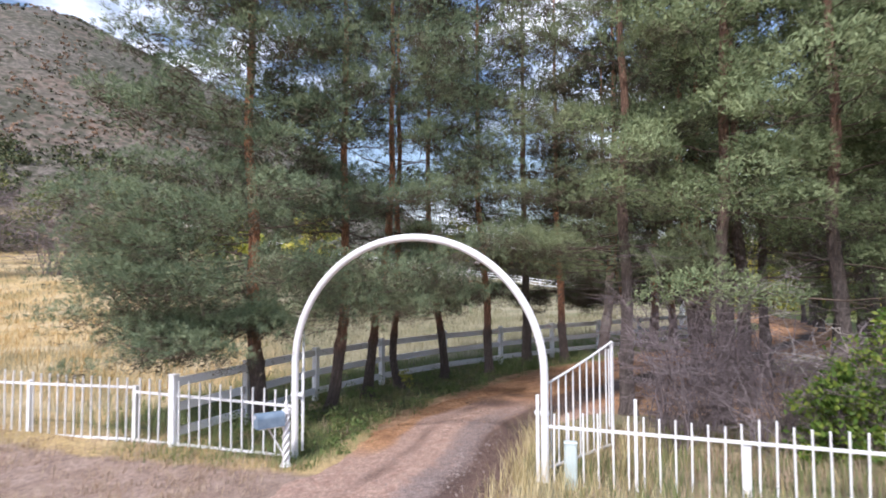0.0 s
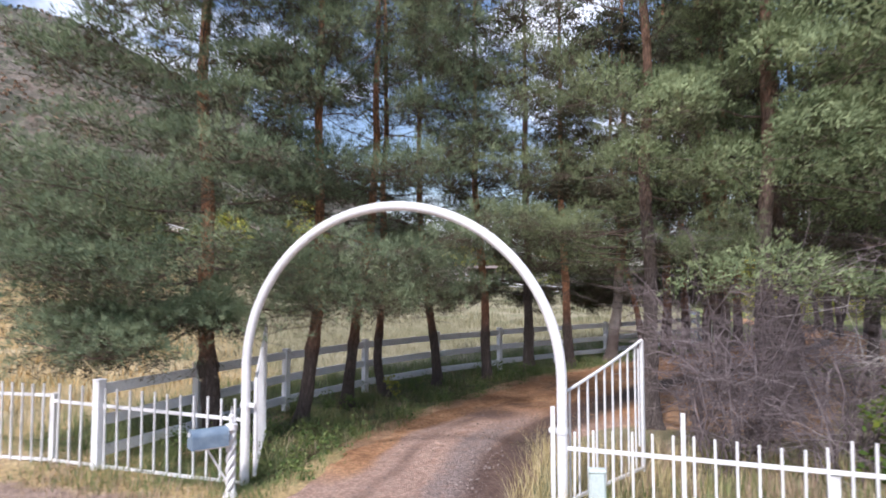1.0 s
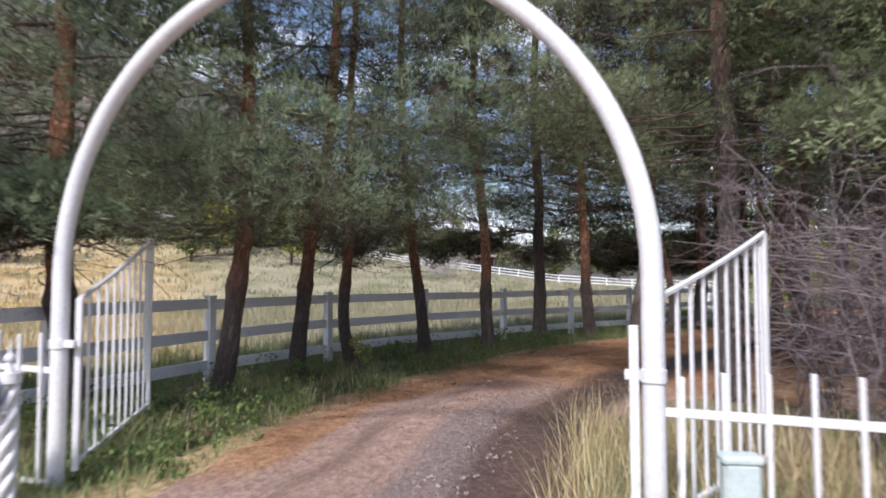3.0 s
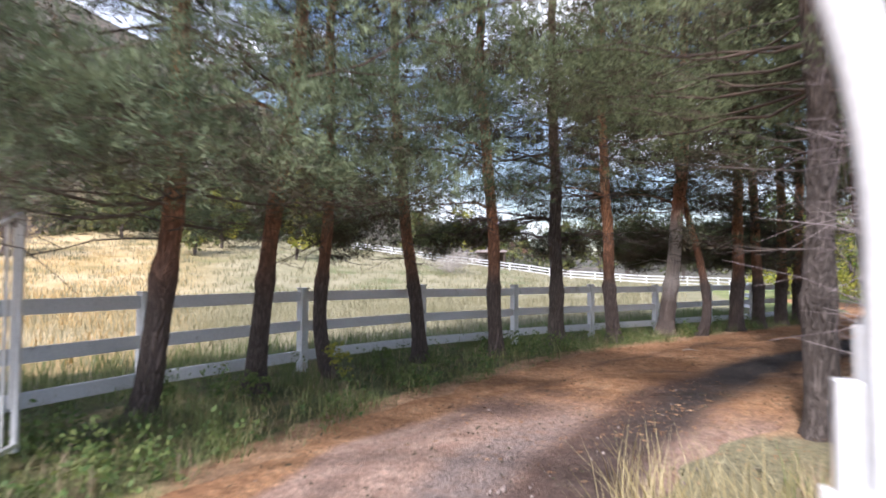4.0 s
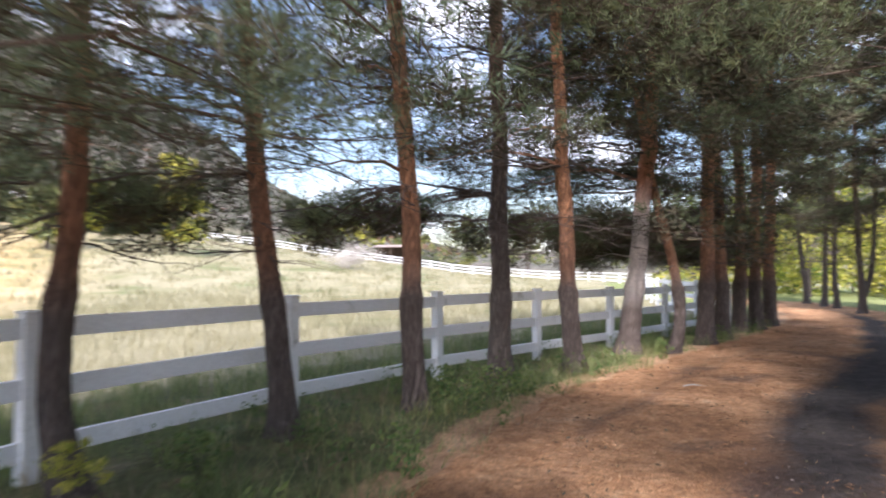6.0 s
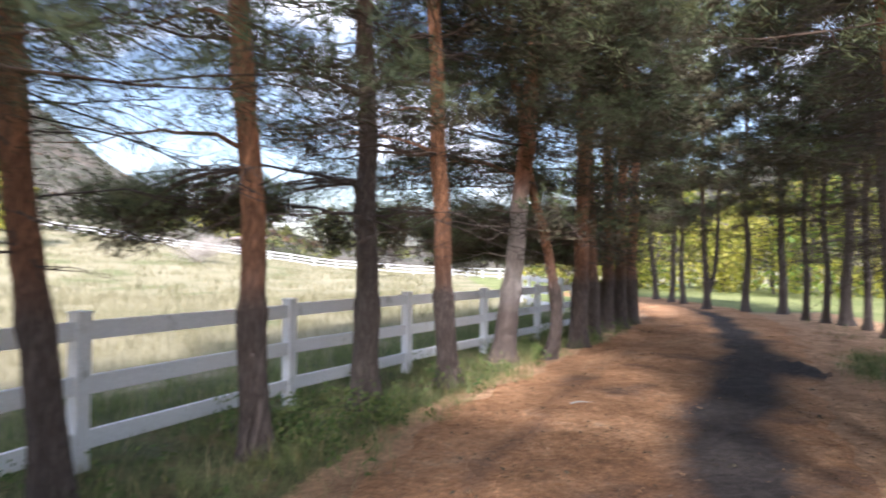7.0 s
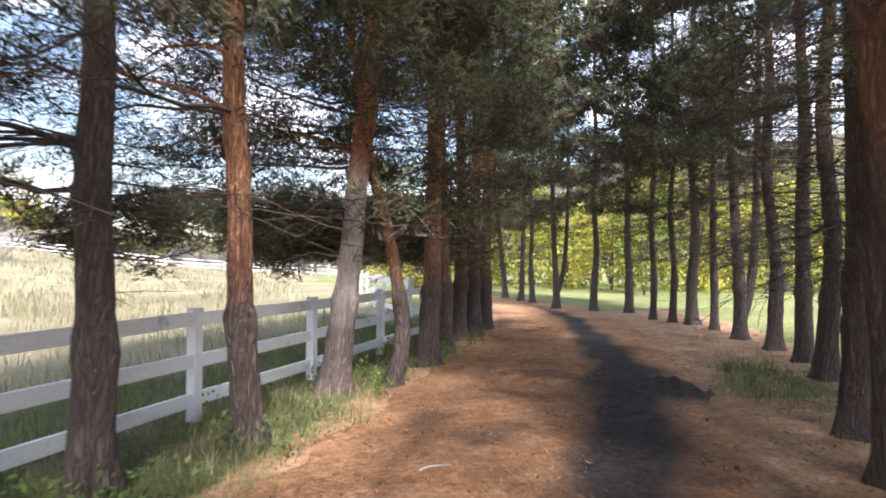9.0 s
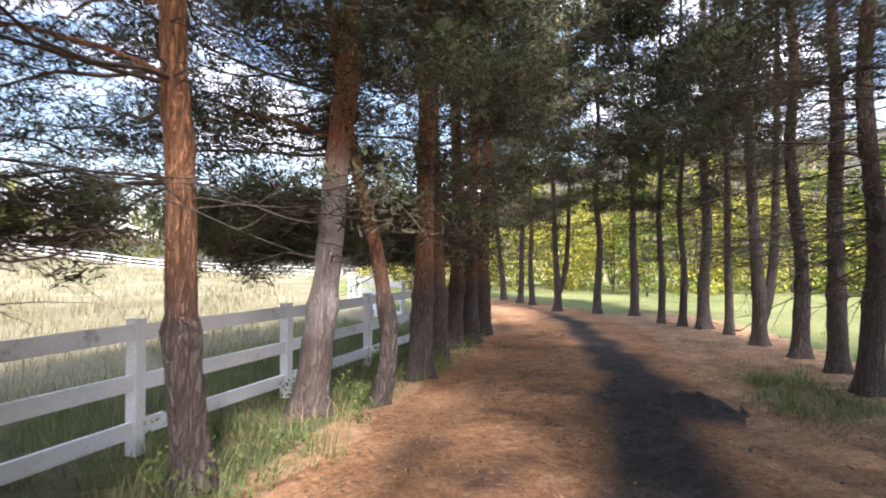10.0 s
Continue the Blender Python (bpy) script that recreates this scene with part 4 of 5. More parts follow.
# the row between the driveway and the white rail fence
LEFT_ROW = [
    # x, y, tall, radius, sway
    (-3.00, 3.12, 12.5, 0.108, (0.27, 0.33, 0.34, 0.34)),
    (-2.84, 4.60, 13.0, 0.100, (0.13, 0.31, 0.47, 0.60)),
    (-2.59, 5.95, 12.0, 0.088, (-0.195, -0.10, -0.07, -0.05)),
    (-1.96, 7.58, 12.5, 0.098, (-0.15, -0.32, -0.44, -0.49)),
    (-1.12, 8.90, 13.0, 0.112, (-0.04, -0.10, -0.19, -0.30)),
    (-0.35, 10.50, 12.5, 0.132, (-0.02, -0.02, -0.04, -0.07)),
    (0.58, 11.75, 13.0, 0.124, (-0.05, -0.10, -0.15, -0.20)),
    (1.57, 13.90, 13.5, 0.165, (0.18, 0.29, 0.41, 0.52)),
    (2.34, 14.00, 11.0, 0.095, (0.12, -0.15, -0.38, -0.66)),
    (3.24, 15.45, 13.5, 0.150, (0.07, 0.08, 0.09, 0.12)),
    (3.97, 16.95, 12.5, 0.140, (-0.03, -0.05, -0.08, -0.10)),
    (4.75, 18.50, 13.0, 0.150, (0.02, 0.03, 0.04, 0.05)),
    (5.30, 19.25, 13.0, 0.150, (0.03, 0.05, 0.08, 0.10)),
    (6.00, 20.40, 13.5, 0.160, (0.03, 0.06, 0.10, 0.14)),
]
MASSES = {3: ((3.1, 1.05, 2.0, 0.75),), 4: ((2.8, 1.0, 2.05, 0.7),), 5: ((2.9, 1.3, 2.15, 0.5),), 6: ((2.6, 1.15, 1.95, 0.75),), 7: ((2.4, 1.2, 1.85, 0.6), (3.3, 1.2, 2.0, 0.5)), 8: ((2.2, 1.3, 1.9, 0.8),)}
for k, (x, y, tall, r, sway) in enumerate(LEFT_ROW):
    pale, first, far = k == 7, k < 3, k > 8
    rng = np.random.default_rng(60 + k)
    arms = [(1.62, 2.6, 0.9, 0.016), (2.15, 2.9, 1.9, 0.032), (3.0, 2.75, 2.4, 0.036)] if pale else [(rng.uniform(1.9, 3.6), rng.normal(2.9, 0.5), rng.uniform(1.0, 2.1), 0.024) for q in range(2 if k < 7 else 0)]
    build_pine(x, y, tall, r, crown=2.7, sway=sway, boughs=arms, seed=k * 3 + 1,
               limbs=42 if first else 40 if k < 5 else 50 if k < 9 else 40, core=0.45 if first else 1.0, tufts=30 if first else 24 if not far else 13, each=18 if first else 15 if not far else 10, puff=1.25, fill=150 if first else 110 if not far else 70,
               width=0.0036 if first else 0.0034 if not far else 0.0070, length=0.062 if not far else 0.085,
               open_to=None if first else -0.45, low_open=2.1 if k < 1 else 2.6 if k < 2 else 3.8 if k < 3 else 4.6 if k < 8 else 3.6, low_back=1.9 if k < 1 else 2.3 if k < 2 else 3.2 if k < 6 else 2.8 if k < 9 else 1.7, low_z=1.95, low_span=0.45,
               bark=M_BARK_PALE if pale else M_BARK_GREY if k == 5 else M_BARK, leaf=M_NEEDLE_BLUE if first else M_NEEDLE if k < 6 else M_NEEDLE_SHADED, masses=MASSES.get(k, ()), bunch=1.15 if 2 < k < 5 else 1.45 if k < 9 else 1.05, low_limbs=5 if k < 2 else 3 if k < 3 else 0 if k < 9 else 9, low_to=-1.1 if k < 2 else 2.6,
               dead=12 if first else 30 if k < 7 else 44, twigs=6 if first else 9, fan=0.40,
               dead_long=1.4,
               label="leaning pine with a pale patch of bark low down" if pale else L1)
# the spreading pine outside the fence corner
build_pine(-3.58, 1.54, 12.5, 0.135, (-0.15, 0.0), 0.02, crown=2.35, open_to=2.0, low_open=2.6, low_back=1.9, low_z=1.6, low_to=3.9, low_span=2.4, masses=((3.9, 1.6, 1.62, 0.8), (4.6, 1.15, 1.8, 0.7), (3.3, 1.9, 1.75, 0.8), (5.5, 0.8, 2.0, 0.5)), seed=91, leaf=M_NEEDLE_BLUE, dead=14, limbs=64, tufts=42, each=16, puff=1.35, low_limbs=16, width=0.0048, length=0.060, fill=100, fan=0.40, inside=0.5, sag=0.06, label="spreading blue-green pine with low sweeping limbs by the gate")

# pines on the other side, near the gate
for k, (x, y, tall, r, lx, cr, lo) in enumerate([(2.74, 4.60, 13.0, 0.13, 0.0, 2.3, 2.6), (4.41, 4.40, 13.5, 0.14, 0.1, 2.9, 2.0), (5.08, 6.10, 13.0, 0.14, -0.1, 2.8, 2.2), (6.3, 4.2, 12.5, 0.14, 0.0, 2.9, 1.3), (7.9, 5.0, 13.0, 0.15, 0.05, 3.0, 1.3), (8.6, 7.2, 13.0, 0.15, 0.0, 2.7, 2.0), (9.8, 5.6, 13.0, 0.15, 0.0, 3.0, 1.4)]):
    near = k == 0
    build_pine(x, y, tall, r, (lx, 0.0), 0.02, crown=cr, open_to=math.atan2(6 - y, 0.2 - x) + (math.pi if near else 0), low_open=2.3 if near else 3.0, low_back=lo, low_limbs=6 if near else 0, low_z=2.6, low_to=math.atan2(6 - y, 0.2 - x), bark=M_BARK_GREY, leaf=M_NEEDLE if near else M_NEEDLE_SUNLIT, seed=200 + k * 5, dead=14,
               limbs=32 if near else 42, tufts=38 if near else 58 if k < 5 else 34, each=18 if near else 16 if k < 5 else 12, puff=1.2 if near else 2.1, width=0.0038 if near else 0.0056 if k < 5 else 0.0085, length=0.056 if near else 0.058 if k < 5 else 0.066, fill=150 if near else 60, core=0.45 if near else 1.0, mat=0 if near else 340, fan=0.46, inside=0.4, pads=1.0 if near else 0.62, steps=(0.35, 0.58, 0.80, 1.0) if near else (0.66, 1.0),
               label="dense green pine with layered pads of needles near the gate")

# the far row along the bend
RIGHT_ROW = [
    (4.27, 8.47, 13.5, 0.150, -0.20, (0.55, 0.06, -0.06)), (5.12, 9.44, 13.0, 0.115, 0.05, None), (6.05, 10.42, 13.5, 0.15, 0.02, None), (8.34, 12.80, 13.0, 0.17, 0.02, None),
    (9.30, 14.15, 13.5, 0.165, 0.03, None), (10.05, 15.5, 13.0, 0.16, -0.10, None), (10.66, 17.1, 13.5, 0.165, -0.12, (0.35, 0.32, -0.1)), (11.30, 18.65, 12.5, 0.115, -0.03, None),
    (11.70, 19.95, 13.0, 0.175, 0.05, None), (11.62, 20.7, 13.0, 0.115, 0.02, None), (11.55, 21.5, 13.0, 0.115, 0.02, None), (12.4, 24.0, 13.0, 0.165, -0.05, None), (11.7, 25.0, 13.0, 0.15, 0.02, None),
    (11.0, 26.5, 12.5, 0.15, -0.1, (0.5, 0.40, 0.0)), (11.4, 29.5, 13.0, 0.13, 0.0, None), (11.4, 30.6, 12.5, 0.14, 0.15, None), (11.5, 32.6, 12.5, 0.15, -0.3, None),
]
for k, (x, y, tall, r, lx, fk) in enumerate(RIGHT_ROW):
    build_pine(x, y, tall, r * (0.9 if k < 3 else 0.78), (lx, 0.20 if k == 0 else 0.0), 0.015, crown=1.9 if k < 4 else 2.1, open_to=None if k > 7 else math.pi + 0.5, low_open=4.9 if k < 2 else 4.1, low_back=3.6 if k < 2 else 3.0, seed=400 + k * 7, fork=fk, dead_from=2.6 if k < 2 else 1.6, bark=M_BARK_MIX if k == 0 else M_BARK_GREY, leaf=M_NEEDLE_SHADED, dead=40 if k < 2 else 84 if k < 9 else 60, dead_long=1.3 if k < 2 else 2.2, twigs=10,
               limbs=34, tufts=14 if k < 8 else 9, each=10 if k < 8 else 8, puff=1.2, fan=0.36, fill=64, width=0.0050 if k < 4 else 0.0060 if k < 8 else 0.0090, length=0.07 if k < 8 else 0.10,
               label="tall pine with bare lower trunk and grey furrowed bark")


# ---------------------------------------------------------------- shrubs and trees with leaves
def build_bare_shrub(x, y, tall, spread, stems, seed, label, size=1.0, group="leafless shrubs by the gate", mat=None):
    rng = np.random.default_rng(seed)
    sh = thing("bare_shrub", x, y, put_on_ground(x, y), label, "shrub", group)
    for s in range(stems):
        stem = Tubes()
        h, out = rng.uniform(0, 6.28), spread * math.sqrt(rng.uniform(0.02, 1))
        top = tall * rng.uniform(0.35, 1.12)
        u = np.linspace(0, 1, 7)
        bx, by = rng.normal(0, 0.14 * size, 2)
        pts = np.stack([bx + out * u ** 1.2 * math.cos(h), by + out * u ** 1.2 * math.sin(h), top * np.sin(u * 1.35) / math.sin(1.35)], -1)
        pts[1:] += rng.normal(0, 0.05 * size, (6, 3))
        stem.add(pts, size * rng.uniform(0.6, 1.3) * (0.008 * (1 - 0.75 * u) + 0.0022), 4)
        for w in range(13):
            i = rng.integers(2, 7)
            b = pts[i]
            d = rng.normal(0, 1, 3) * [1, 1, 0.40] + [0.7 * math.cos(h), 0.7 * math.sin(h), 0.12]
            d *= size * rng.uniform(0.25, 1.0) / np.linalg.norm(d)
            mid = b + d * 0.5 + rng.normal(0, 0.04 * size, 3)
            stem.add([b, mid, b + d], [0.0042 * size, 0.0034 * size, 0.0016 * size], 3)
            for q in range(3):
                e = mid + rng.normal(0, 0.16 * size, 3)
                stem.add([mid, e], [0.0025 * size, 0.0013 * size], 3)
        part("stem", stem.mesh("stem"), mat or (M_TWIG_GREY if s % 7 == 0 else M_TWIG), sh)
    return sh


for k, (x, y, tall, sp, n) in enumerate([(3.55, 2.1, 1.7, 0.8, 16), (4.05, 2.8, 2.7, 1.4, 34), (4.9, 2.1, 1.6, 1.0, 20), (3.4, 3.4, 2.5, 0.9, 18), (5.3, 3.5, 2.0, 1.2, 22), (6.2, 2.7, 1.3, 0.8, 14)]):
    build_bare_shrub(x, y, tall, sp, n, 700 + k, "tangled leafless grey-brown shrub behind the picket fence")
build_bare_shrub(5.85, 3.2, 1.9, 0.45, 5, 731, "bleached leafless sapling among the shrubs", 1.25, mat=M_TWIG_PALE)
build_bare_shrub(-19.5, 62, 2.2, 3.2, 30, 733, "heap of cut grey branches in the paddock", 2.2, "branch heaps", M_TWIG_PALE)
for k, (x, y, tall) in enumerate([(-60, 36, 9.0), (-56, 41, 8.0), (-65, 31, 10.0), (-70, 40, 9.0)]):
    build_bare_shrub(x, y, tall, 4.0, 26, 740 + k, "large leafless grey thicket at the edge of the paddock", 4.6, "thickets by the paddock")


def leaves(centres, count, size, rng, squash=0.8):
    """Small leaf blades in round clumps. centres: rows of x, y, z, radius."""
    p = np.repeat(np.asarray(centres, float), count, axis=0)
    n = len(p)
    d = rng.normal(0, 1, (n, 3))
    d /= np.linalg.norm(d, axis=1)[:, None]
    c = p[:, :3] + d * (p[:, 3] * rng.uniform(0.3, 1, n) ** 0.5)[:, None] * [1, 1, squash]
    a, b = rng.normal(0, 1, (n, 3)), rng.normal(0, 1, (n, 3))
    a /= np.linalg.norm(a, axis=1)[:, None]
    b -= a * (a * b).sum(1)[:, None]
    b /= np.linalg.norm(b, axis=1)[:, None]
    s = size * rng.uniform(0.6, 1.3, n)[:, None]
    v = np.stack([c - a * s, c + b * s * 0.5, c + a * s, c - b * s * 0.5], 1).reshape(-1, 3)
    return v, np.arange(4 * n).reshape(-1, 4)


def build_leafy(name, x, y, tall, spread, mat, seed, label, category, group, size=0.06, clumps=40, count=60, trunk=0.07, bare=0.25, stems=3):
    """A leafy tree or shrub: several stems, limbs and clumps of leaves."""
    rng = np.random.default_rng(seed)
    tree = thing(name, x, y, put_on_ground(x, y), label, category, group)
    t, centres = Tubes(), []
    for s in range(stems):
        h = rng.uniform(0, 6.28)
        u = np.linspace(0, 1, 6)
        o = spread * 0.35 * rng.uniform(0.2, 1)
        pts = np.stack([o * u * math.cos(h), o * u * math.sin(h), tall * 0.8 * u], -1) + np.concatenate([np.zeros((1, 3)), rng.normal(0, 0.03 * tall / 3, (5, 3))])
        t.add(pts, trunk * (1 - 0.85 * u), 7)
        for c in range(clumps // stems):
            i = rng.uniform(bare, 1)
            b = np.array([np.interp(i, u, pts[:, q]) for q in range(3)])
            hh, ln = rng.uniform(0, 6.28), spread * rng.uniform(0.2, 0.95) * (1.05 - 0.65 * i ** 2)
            e = b + [ln * math.cos(hh), ln * math.sin(hh), rng.uniform(-0.05, 0.45) * ln]
            t.add([b, (b + e) / 2 + [0, 0, 0.04 * ln], e], [trunk * 0.3, trunk * 0.2, trunk * 0.06], 4)
            centres.append((*e, spread * rng.uniform(0.16, 0.32)))
    part("trunk", t.mesh("trunk"), M_BARK_GREY, tree)
    v, f = leaves(centres, count, size, rng)
    part("crown", mesh_from("crown", v, f), mat, tree)
    return tree


# green shrub behind the fence
for k, (x, y, tall, sp) in enumerate([(5.75, 1.9, 1.7, 0.85), (6.7, 2.3, 2.6, 1.2), (8.0, 2.4, 2.8, 1.2)]):
    build_leafy("leafy_shrub", x, y, tall, sp, M_GREEN_LEAF, 800 + k, "bright green leafy shrub turning yellow behind the fence", "shrub", "leafy shrubs", 0.050, 45, 60, 0.03, 0.05, 4)
# yellowing weeds at the foot of the pines
for k, (x, y, tall) in enumerate([(-2.32, 5.55, 0.60), (-2.05, 6.35, 0.40), (-2.60, 4.25, 0.35)]):
    build_leafy("tall_weed", x, y, tall, 0.20, M_YELLOW if k == 0 else M_WEED_GREEN, 830 + k, "leafy weed turning yellow at the foot of a pine" if k == 0 else "leafy green weed at the foot of a pine", "weed", "tall weeds", 0.022, 24, 16, 0.005, 0.1, 4)
# autumn trees at the far end of the driveway
rng = np.random.default_rng(5)
for k in range(34):
    az = radians(12 + 46 * k / 33)
    d = rng.uniform(33, 50)
    x, y = 1.2 + d * math.sin(az), 6.8 + d * math.cos(az)
    build_leafy("autumn_tree", x, y, rng.uniform(5.5, 11.0), rng.uniform(2.6, 3.8), M_YELLOW if k % 4 else M_GREEN_LEAF, 850 + k, "yellow-green autumn tree beyond the mown grass", "tree", "autumn trees", 0.15, 51, 34, 0.06, 0.0, 3)
# yellow and green trees across the paddock
for k, (x, y, tall, sp, mat) in enumerate([(-35, 57, 11, 3.6, M_YELLOW), (-44, 52, 7, 3.0, M_FAR_LEAF), (-47, 60, 8, 3, M_YELLOW), (-12, 96, 10, 4.5, M_FAR_LEAF), (-3, 99, 12, 5, M_FAR_LEAF), (5, 97, 9, 4, M_FAR_LEAF), (-21, 100, 9, 4, M_FAR_LEAF), (12, 92, 10, 4.5, M_FAR_LEAF), (-30, 104, 11, 4.5, M_YELLOW), (18, 84, 10, 4.5, M_FAR_LEAF), (-8, 112, 13, 5, M_FAR_LEAF), (-36, 96, 8, 4, M_FAR_LEAF), (-55, 70, 9, 4, M_FAR_LEAF), (-62, 60, 8, 4, M_FAR_LEAF), (-72, 60, 5, 3.5, M_FAR_LEAF), (-66, 66, 6, 3.5, M_FAR_LEAF), (-78, 52, 5, 4, M_FAR_LEAF), (-84, 62, 6, 4, M_FAR_LEAF), (-90, 70, 6, 4, M_FAR_LEAF), (-74, 74, 6, 4, M_FAR_LEAF), (-62, 78, 5, 3.5, M_FAR_LEAF), (-98, 64, 6, 4, M_FAR_LEAF), (-86, 80, 6, 4, M_FAR_LEAF)]):
    build_leafy("paddock_tree", x, y, tall, sp, mat, 900 + k, "leafy tree in early autumn colour across the paddock" if mat is M_FAR_LEAF else "bright yellow autumn tree across the paddock", "tree", "trees across the paddock", 0.3, 40, 30, 0.16, 0.15, 3)


# a small open shed beyond the far fence
shed = thing("shed", -22, 90, put_on_ground(-22, 90), "small weathered brown wooden shed beyond the paddock", "shed", rz=0.15)
for name, size, at in (("wall", (0.12, 2.6, 2.2), (-2.0, 0, 1.1)), ("wall", (0.12, 2.6, 2.2), (2.0, 0, 1.1)), ("wall", (4.0, 0.12, 2.4), (0, 1.3, 1.2))):
    bm = bmesh.new()
    box(bm, size, pose(*at), 0.02)
    part(name, bm, M_LIMB, shed)
bm = bmesh.new()
box(bm, (4.7, 3.4, 0.12), pose(0, 0, 2.45, 7, 0, 0), 0.02)
part("roof", bm, M_STONE, shed)
for px in (-1.95, 0.0, 1.95):
    bm = bmesh.new()
    box(bm, (0.14, 0.14, 2.25), pose(px, -1.3, 1.1), 0.01)
    part("post", bm, M_LIMB, shed)


# ---------------------------------------------------------------- grass, litter, gravel, brush
def blades(x, y, z, tall, wide, rng, bow=0.35):
    """Bent blades of grass, two triangles and a tip each."""
    n = len(x)
    a = rng.uniform(0, 6.28, n)
    h = tall * rng.uniform(0.55, 1.2, n)
    w = wide * rng.uniform(0.6, 1.3, n)
    dx_, dy_ = np.cos(a), np.sin(a)
    bw = bow * h * rng.uniform(0.2, 1.4, n)
    base = np.stack([x, y, z - 0.02], -1)
    s = np.stack([-dy_ * w, dx_ * w, 0 * w], -1)
    mid = base + np.stack([dx_ * bw * 0.35, dy_ * bw * 0.35, h * 0.55], -1)
    tip = base + np.stack([dx_ * bw, dy_ * bw, h], -1)
    v = np.stack([base - s, base + s, mid + s * 0.7, mid - s * 0.7, tip], 1).reshape(-1, 3)
    o = np.arange(n)[:, None] * 5
    f = np.concatenate([o + [0, 1, 2], o + [0, 2, 3], o + [3, 2, 4]], 0)
    return v, f


def scatter(n, x0, x1, y0, y1, keep, rng, clump=0.0):
    x, y = rng.uniform(x0, x1, n), rng.uniform(y0, y1, n)
    if clump:
        c = rng.uniform(0, 1, (max(1, n // 14), 2))
        k = rng.integers(0, len(c), n)
        x = x0 + (x1 - x0) * c[k, 0] + rng.normal(0, clump, n)
        y = y0 + (y1 - y0) * c[k, 1] + rng.normal(0, clump, n)
    ok = keep(x, y) > rng.uniform(0, 1, n)
    return x[ok], y[ok]


def lawn(name, mat, label, n, region, keep, tall, wide, seed, clump=0.0, bow=0.35):
    rng = np.random.default_rng(seed)
    x, y = scatter(n, *region, keep, rng, clump)
    v, f = blades(x, y, height(x, y), tall(x, y) if callable(tall) else tall, wide, rng, bow)
    ob = part(name, mesh_from(name, v, f), mat)
    return tagged(ob, label, "grass", kind="stuff")


def verge(x, y):
    o = lane_offset(x, y)
    e = -1.2 - 0.25 * lumps(x, y, 1.9, 8)
    return smoothstep(-o, -e - 0.1, -e + 0.25) * smoothstep(x - fence_x(y), -1.0, -0.4) * smoothstep(y, -0.4, 0.6) * (0.45 + 0.55 * smoothstep(lumps(x, y, 2.2, 5), -0.5, 0.3))


lawn("verge_grass", M_GRASS_GREEN, "green and straw-coloured grass under the pines", 170000, (-5, 6.5, -0.5, 24), verge, lambda x, y: 0.09 + 0.20 * smoothstep(lumps(x, y, 2.9, 2), -0.2, 0.6), 0.0036, 31, 0.09, 1.2)
lawn("verge_straw", M_GRASS_DRY, "dry seed-head grass along the verge", 9000, (-5, 6, -0.5, 24), verge, 0.27, 0.0028, 32, 0.12, 0.9)
lawn("verge_dry_weeds", M_WEED, "dry brown weed stalks along the verge", 16000, (-5, 6, -0.5, 20), lambda x, y: verge(x, y) * smoothstep(lumps(x, y, 1.3, 4), -0.1, 0.5), 0.22, 0.0035, 43, 0.08, 0.8)
rng = np.random.default_rng(44)
x, y = scatter(8500, -4.5, 6, 0.3, 20, lambda x, y: verge(x, y) * smoothstep(x - fence_x(y), 0.10, 0.28) * np.maximum(smoothstep(lumps(x, y, 1.6, 7), -0.3, 0.4), smoothstep(-y, -3.2, -2.0)), rng, 0.12)
sz = rng.uniform(0.05, 0.16, len(x))
v, f = leaves(np.stack([x, y, height(x, y) + sz * 1.3, sz], -1), 14, 0.027, rng, 1.5)
tagged(part("verge_weeds", mesh_from("verge_weeds", v, f), M_WEED_GREEN), "low broad-leaved green weeds along the verge", "weeds", kind="stuff")


def field_near(x, y):
    return smoothstep(fence_x(y) - x, 0.1, 0.5) * smoothstep(y, -0.2, 0.6)


lawn("field_grass", M_GRASS_FIELD, "tall pale dry grass in the paddock", 44000, (-18, 5, 0, 34), lambda x, y: field_near(x, y) * (0.12 + 0.88 * smoothstep(fence_x(y) - x, 1.6, 3.6)), lambda x, y: 0.26 + 0.12 * smoothstep(fence_x(y) - x, 1, 6), 0.006, 33, 0.25, 0.8)
lawn("golden_grass", M_GRASS_GOLD, "golden dry grass in the corner of the paddock", 26000, (-52, -5, 2, 52), lambda x, y: smoothstep(fence_x(y) - x, 1.5, 4.0) * (1 - smoothstep(np.degrees(np.arctan2(x, y)), -48, -38)), 0.38, 0.016, 45, 0.35, 0.7)
# dense green here is undergrowth and stands in for the tree row's shade
lawn("field_green", M_GRASS_GREEN, "greener grass close behind the fence, also filling in the pines' shade", 60000, (-9, 4, 0, 24), lambda x, y: field_near(x, y) * (1 - smoothstep(fence_x(y) - x, 1.8, 4.0)), 0.30, 0.0055, 34, 0.10, 0.6)
lawn("far_field_grass", M_GRASS_FIELD, "pale dry grass further out in the paddock", 20000, (-70, 8, 20, 85), lambda x, y: smoothstep(fence_x(y) - x, 1.0, 4.0) * smoothstep(np.hypot(x, y), 22, 30), 0.42, 0.035, 35, 0.5)
lawn("roadside_weeds", M_WEED, "dry brown weeds in front of the picket fence", 26000, (-12, -0.9, -5.5, 0.0), lambda x, y: smoothstep(-lane_offset(x, y), 1.2 + 0.3 * smoothstep(-y, 0, 4), 1.9 + 0.8 * smoothstep(-y, 0, 4)) * (0.3 + 0.7 * smoothstep(lumps(x, y, 1.5, 9), -0.6, 0.2)), 0.12, 0.0045, 36, 0.10, 0.7)
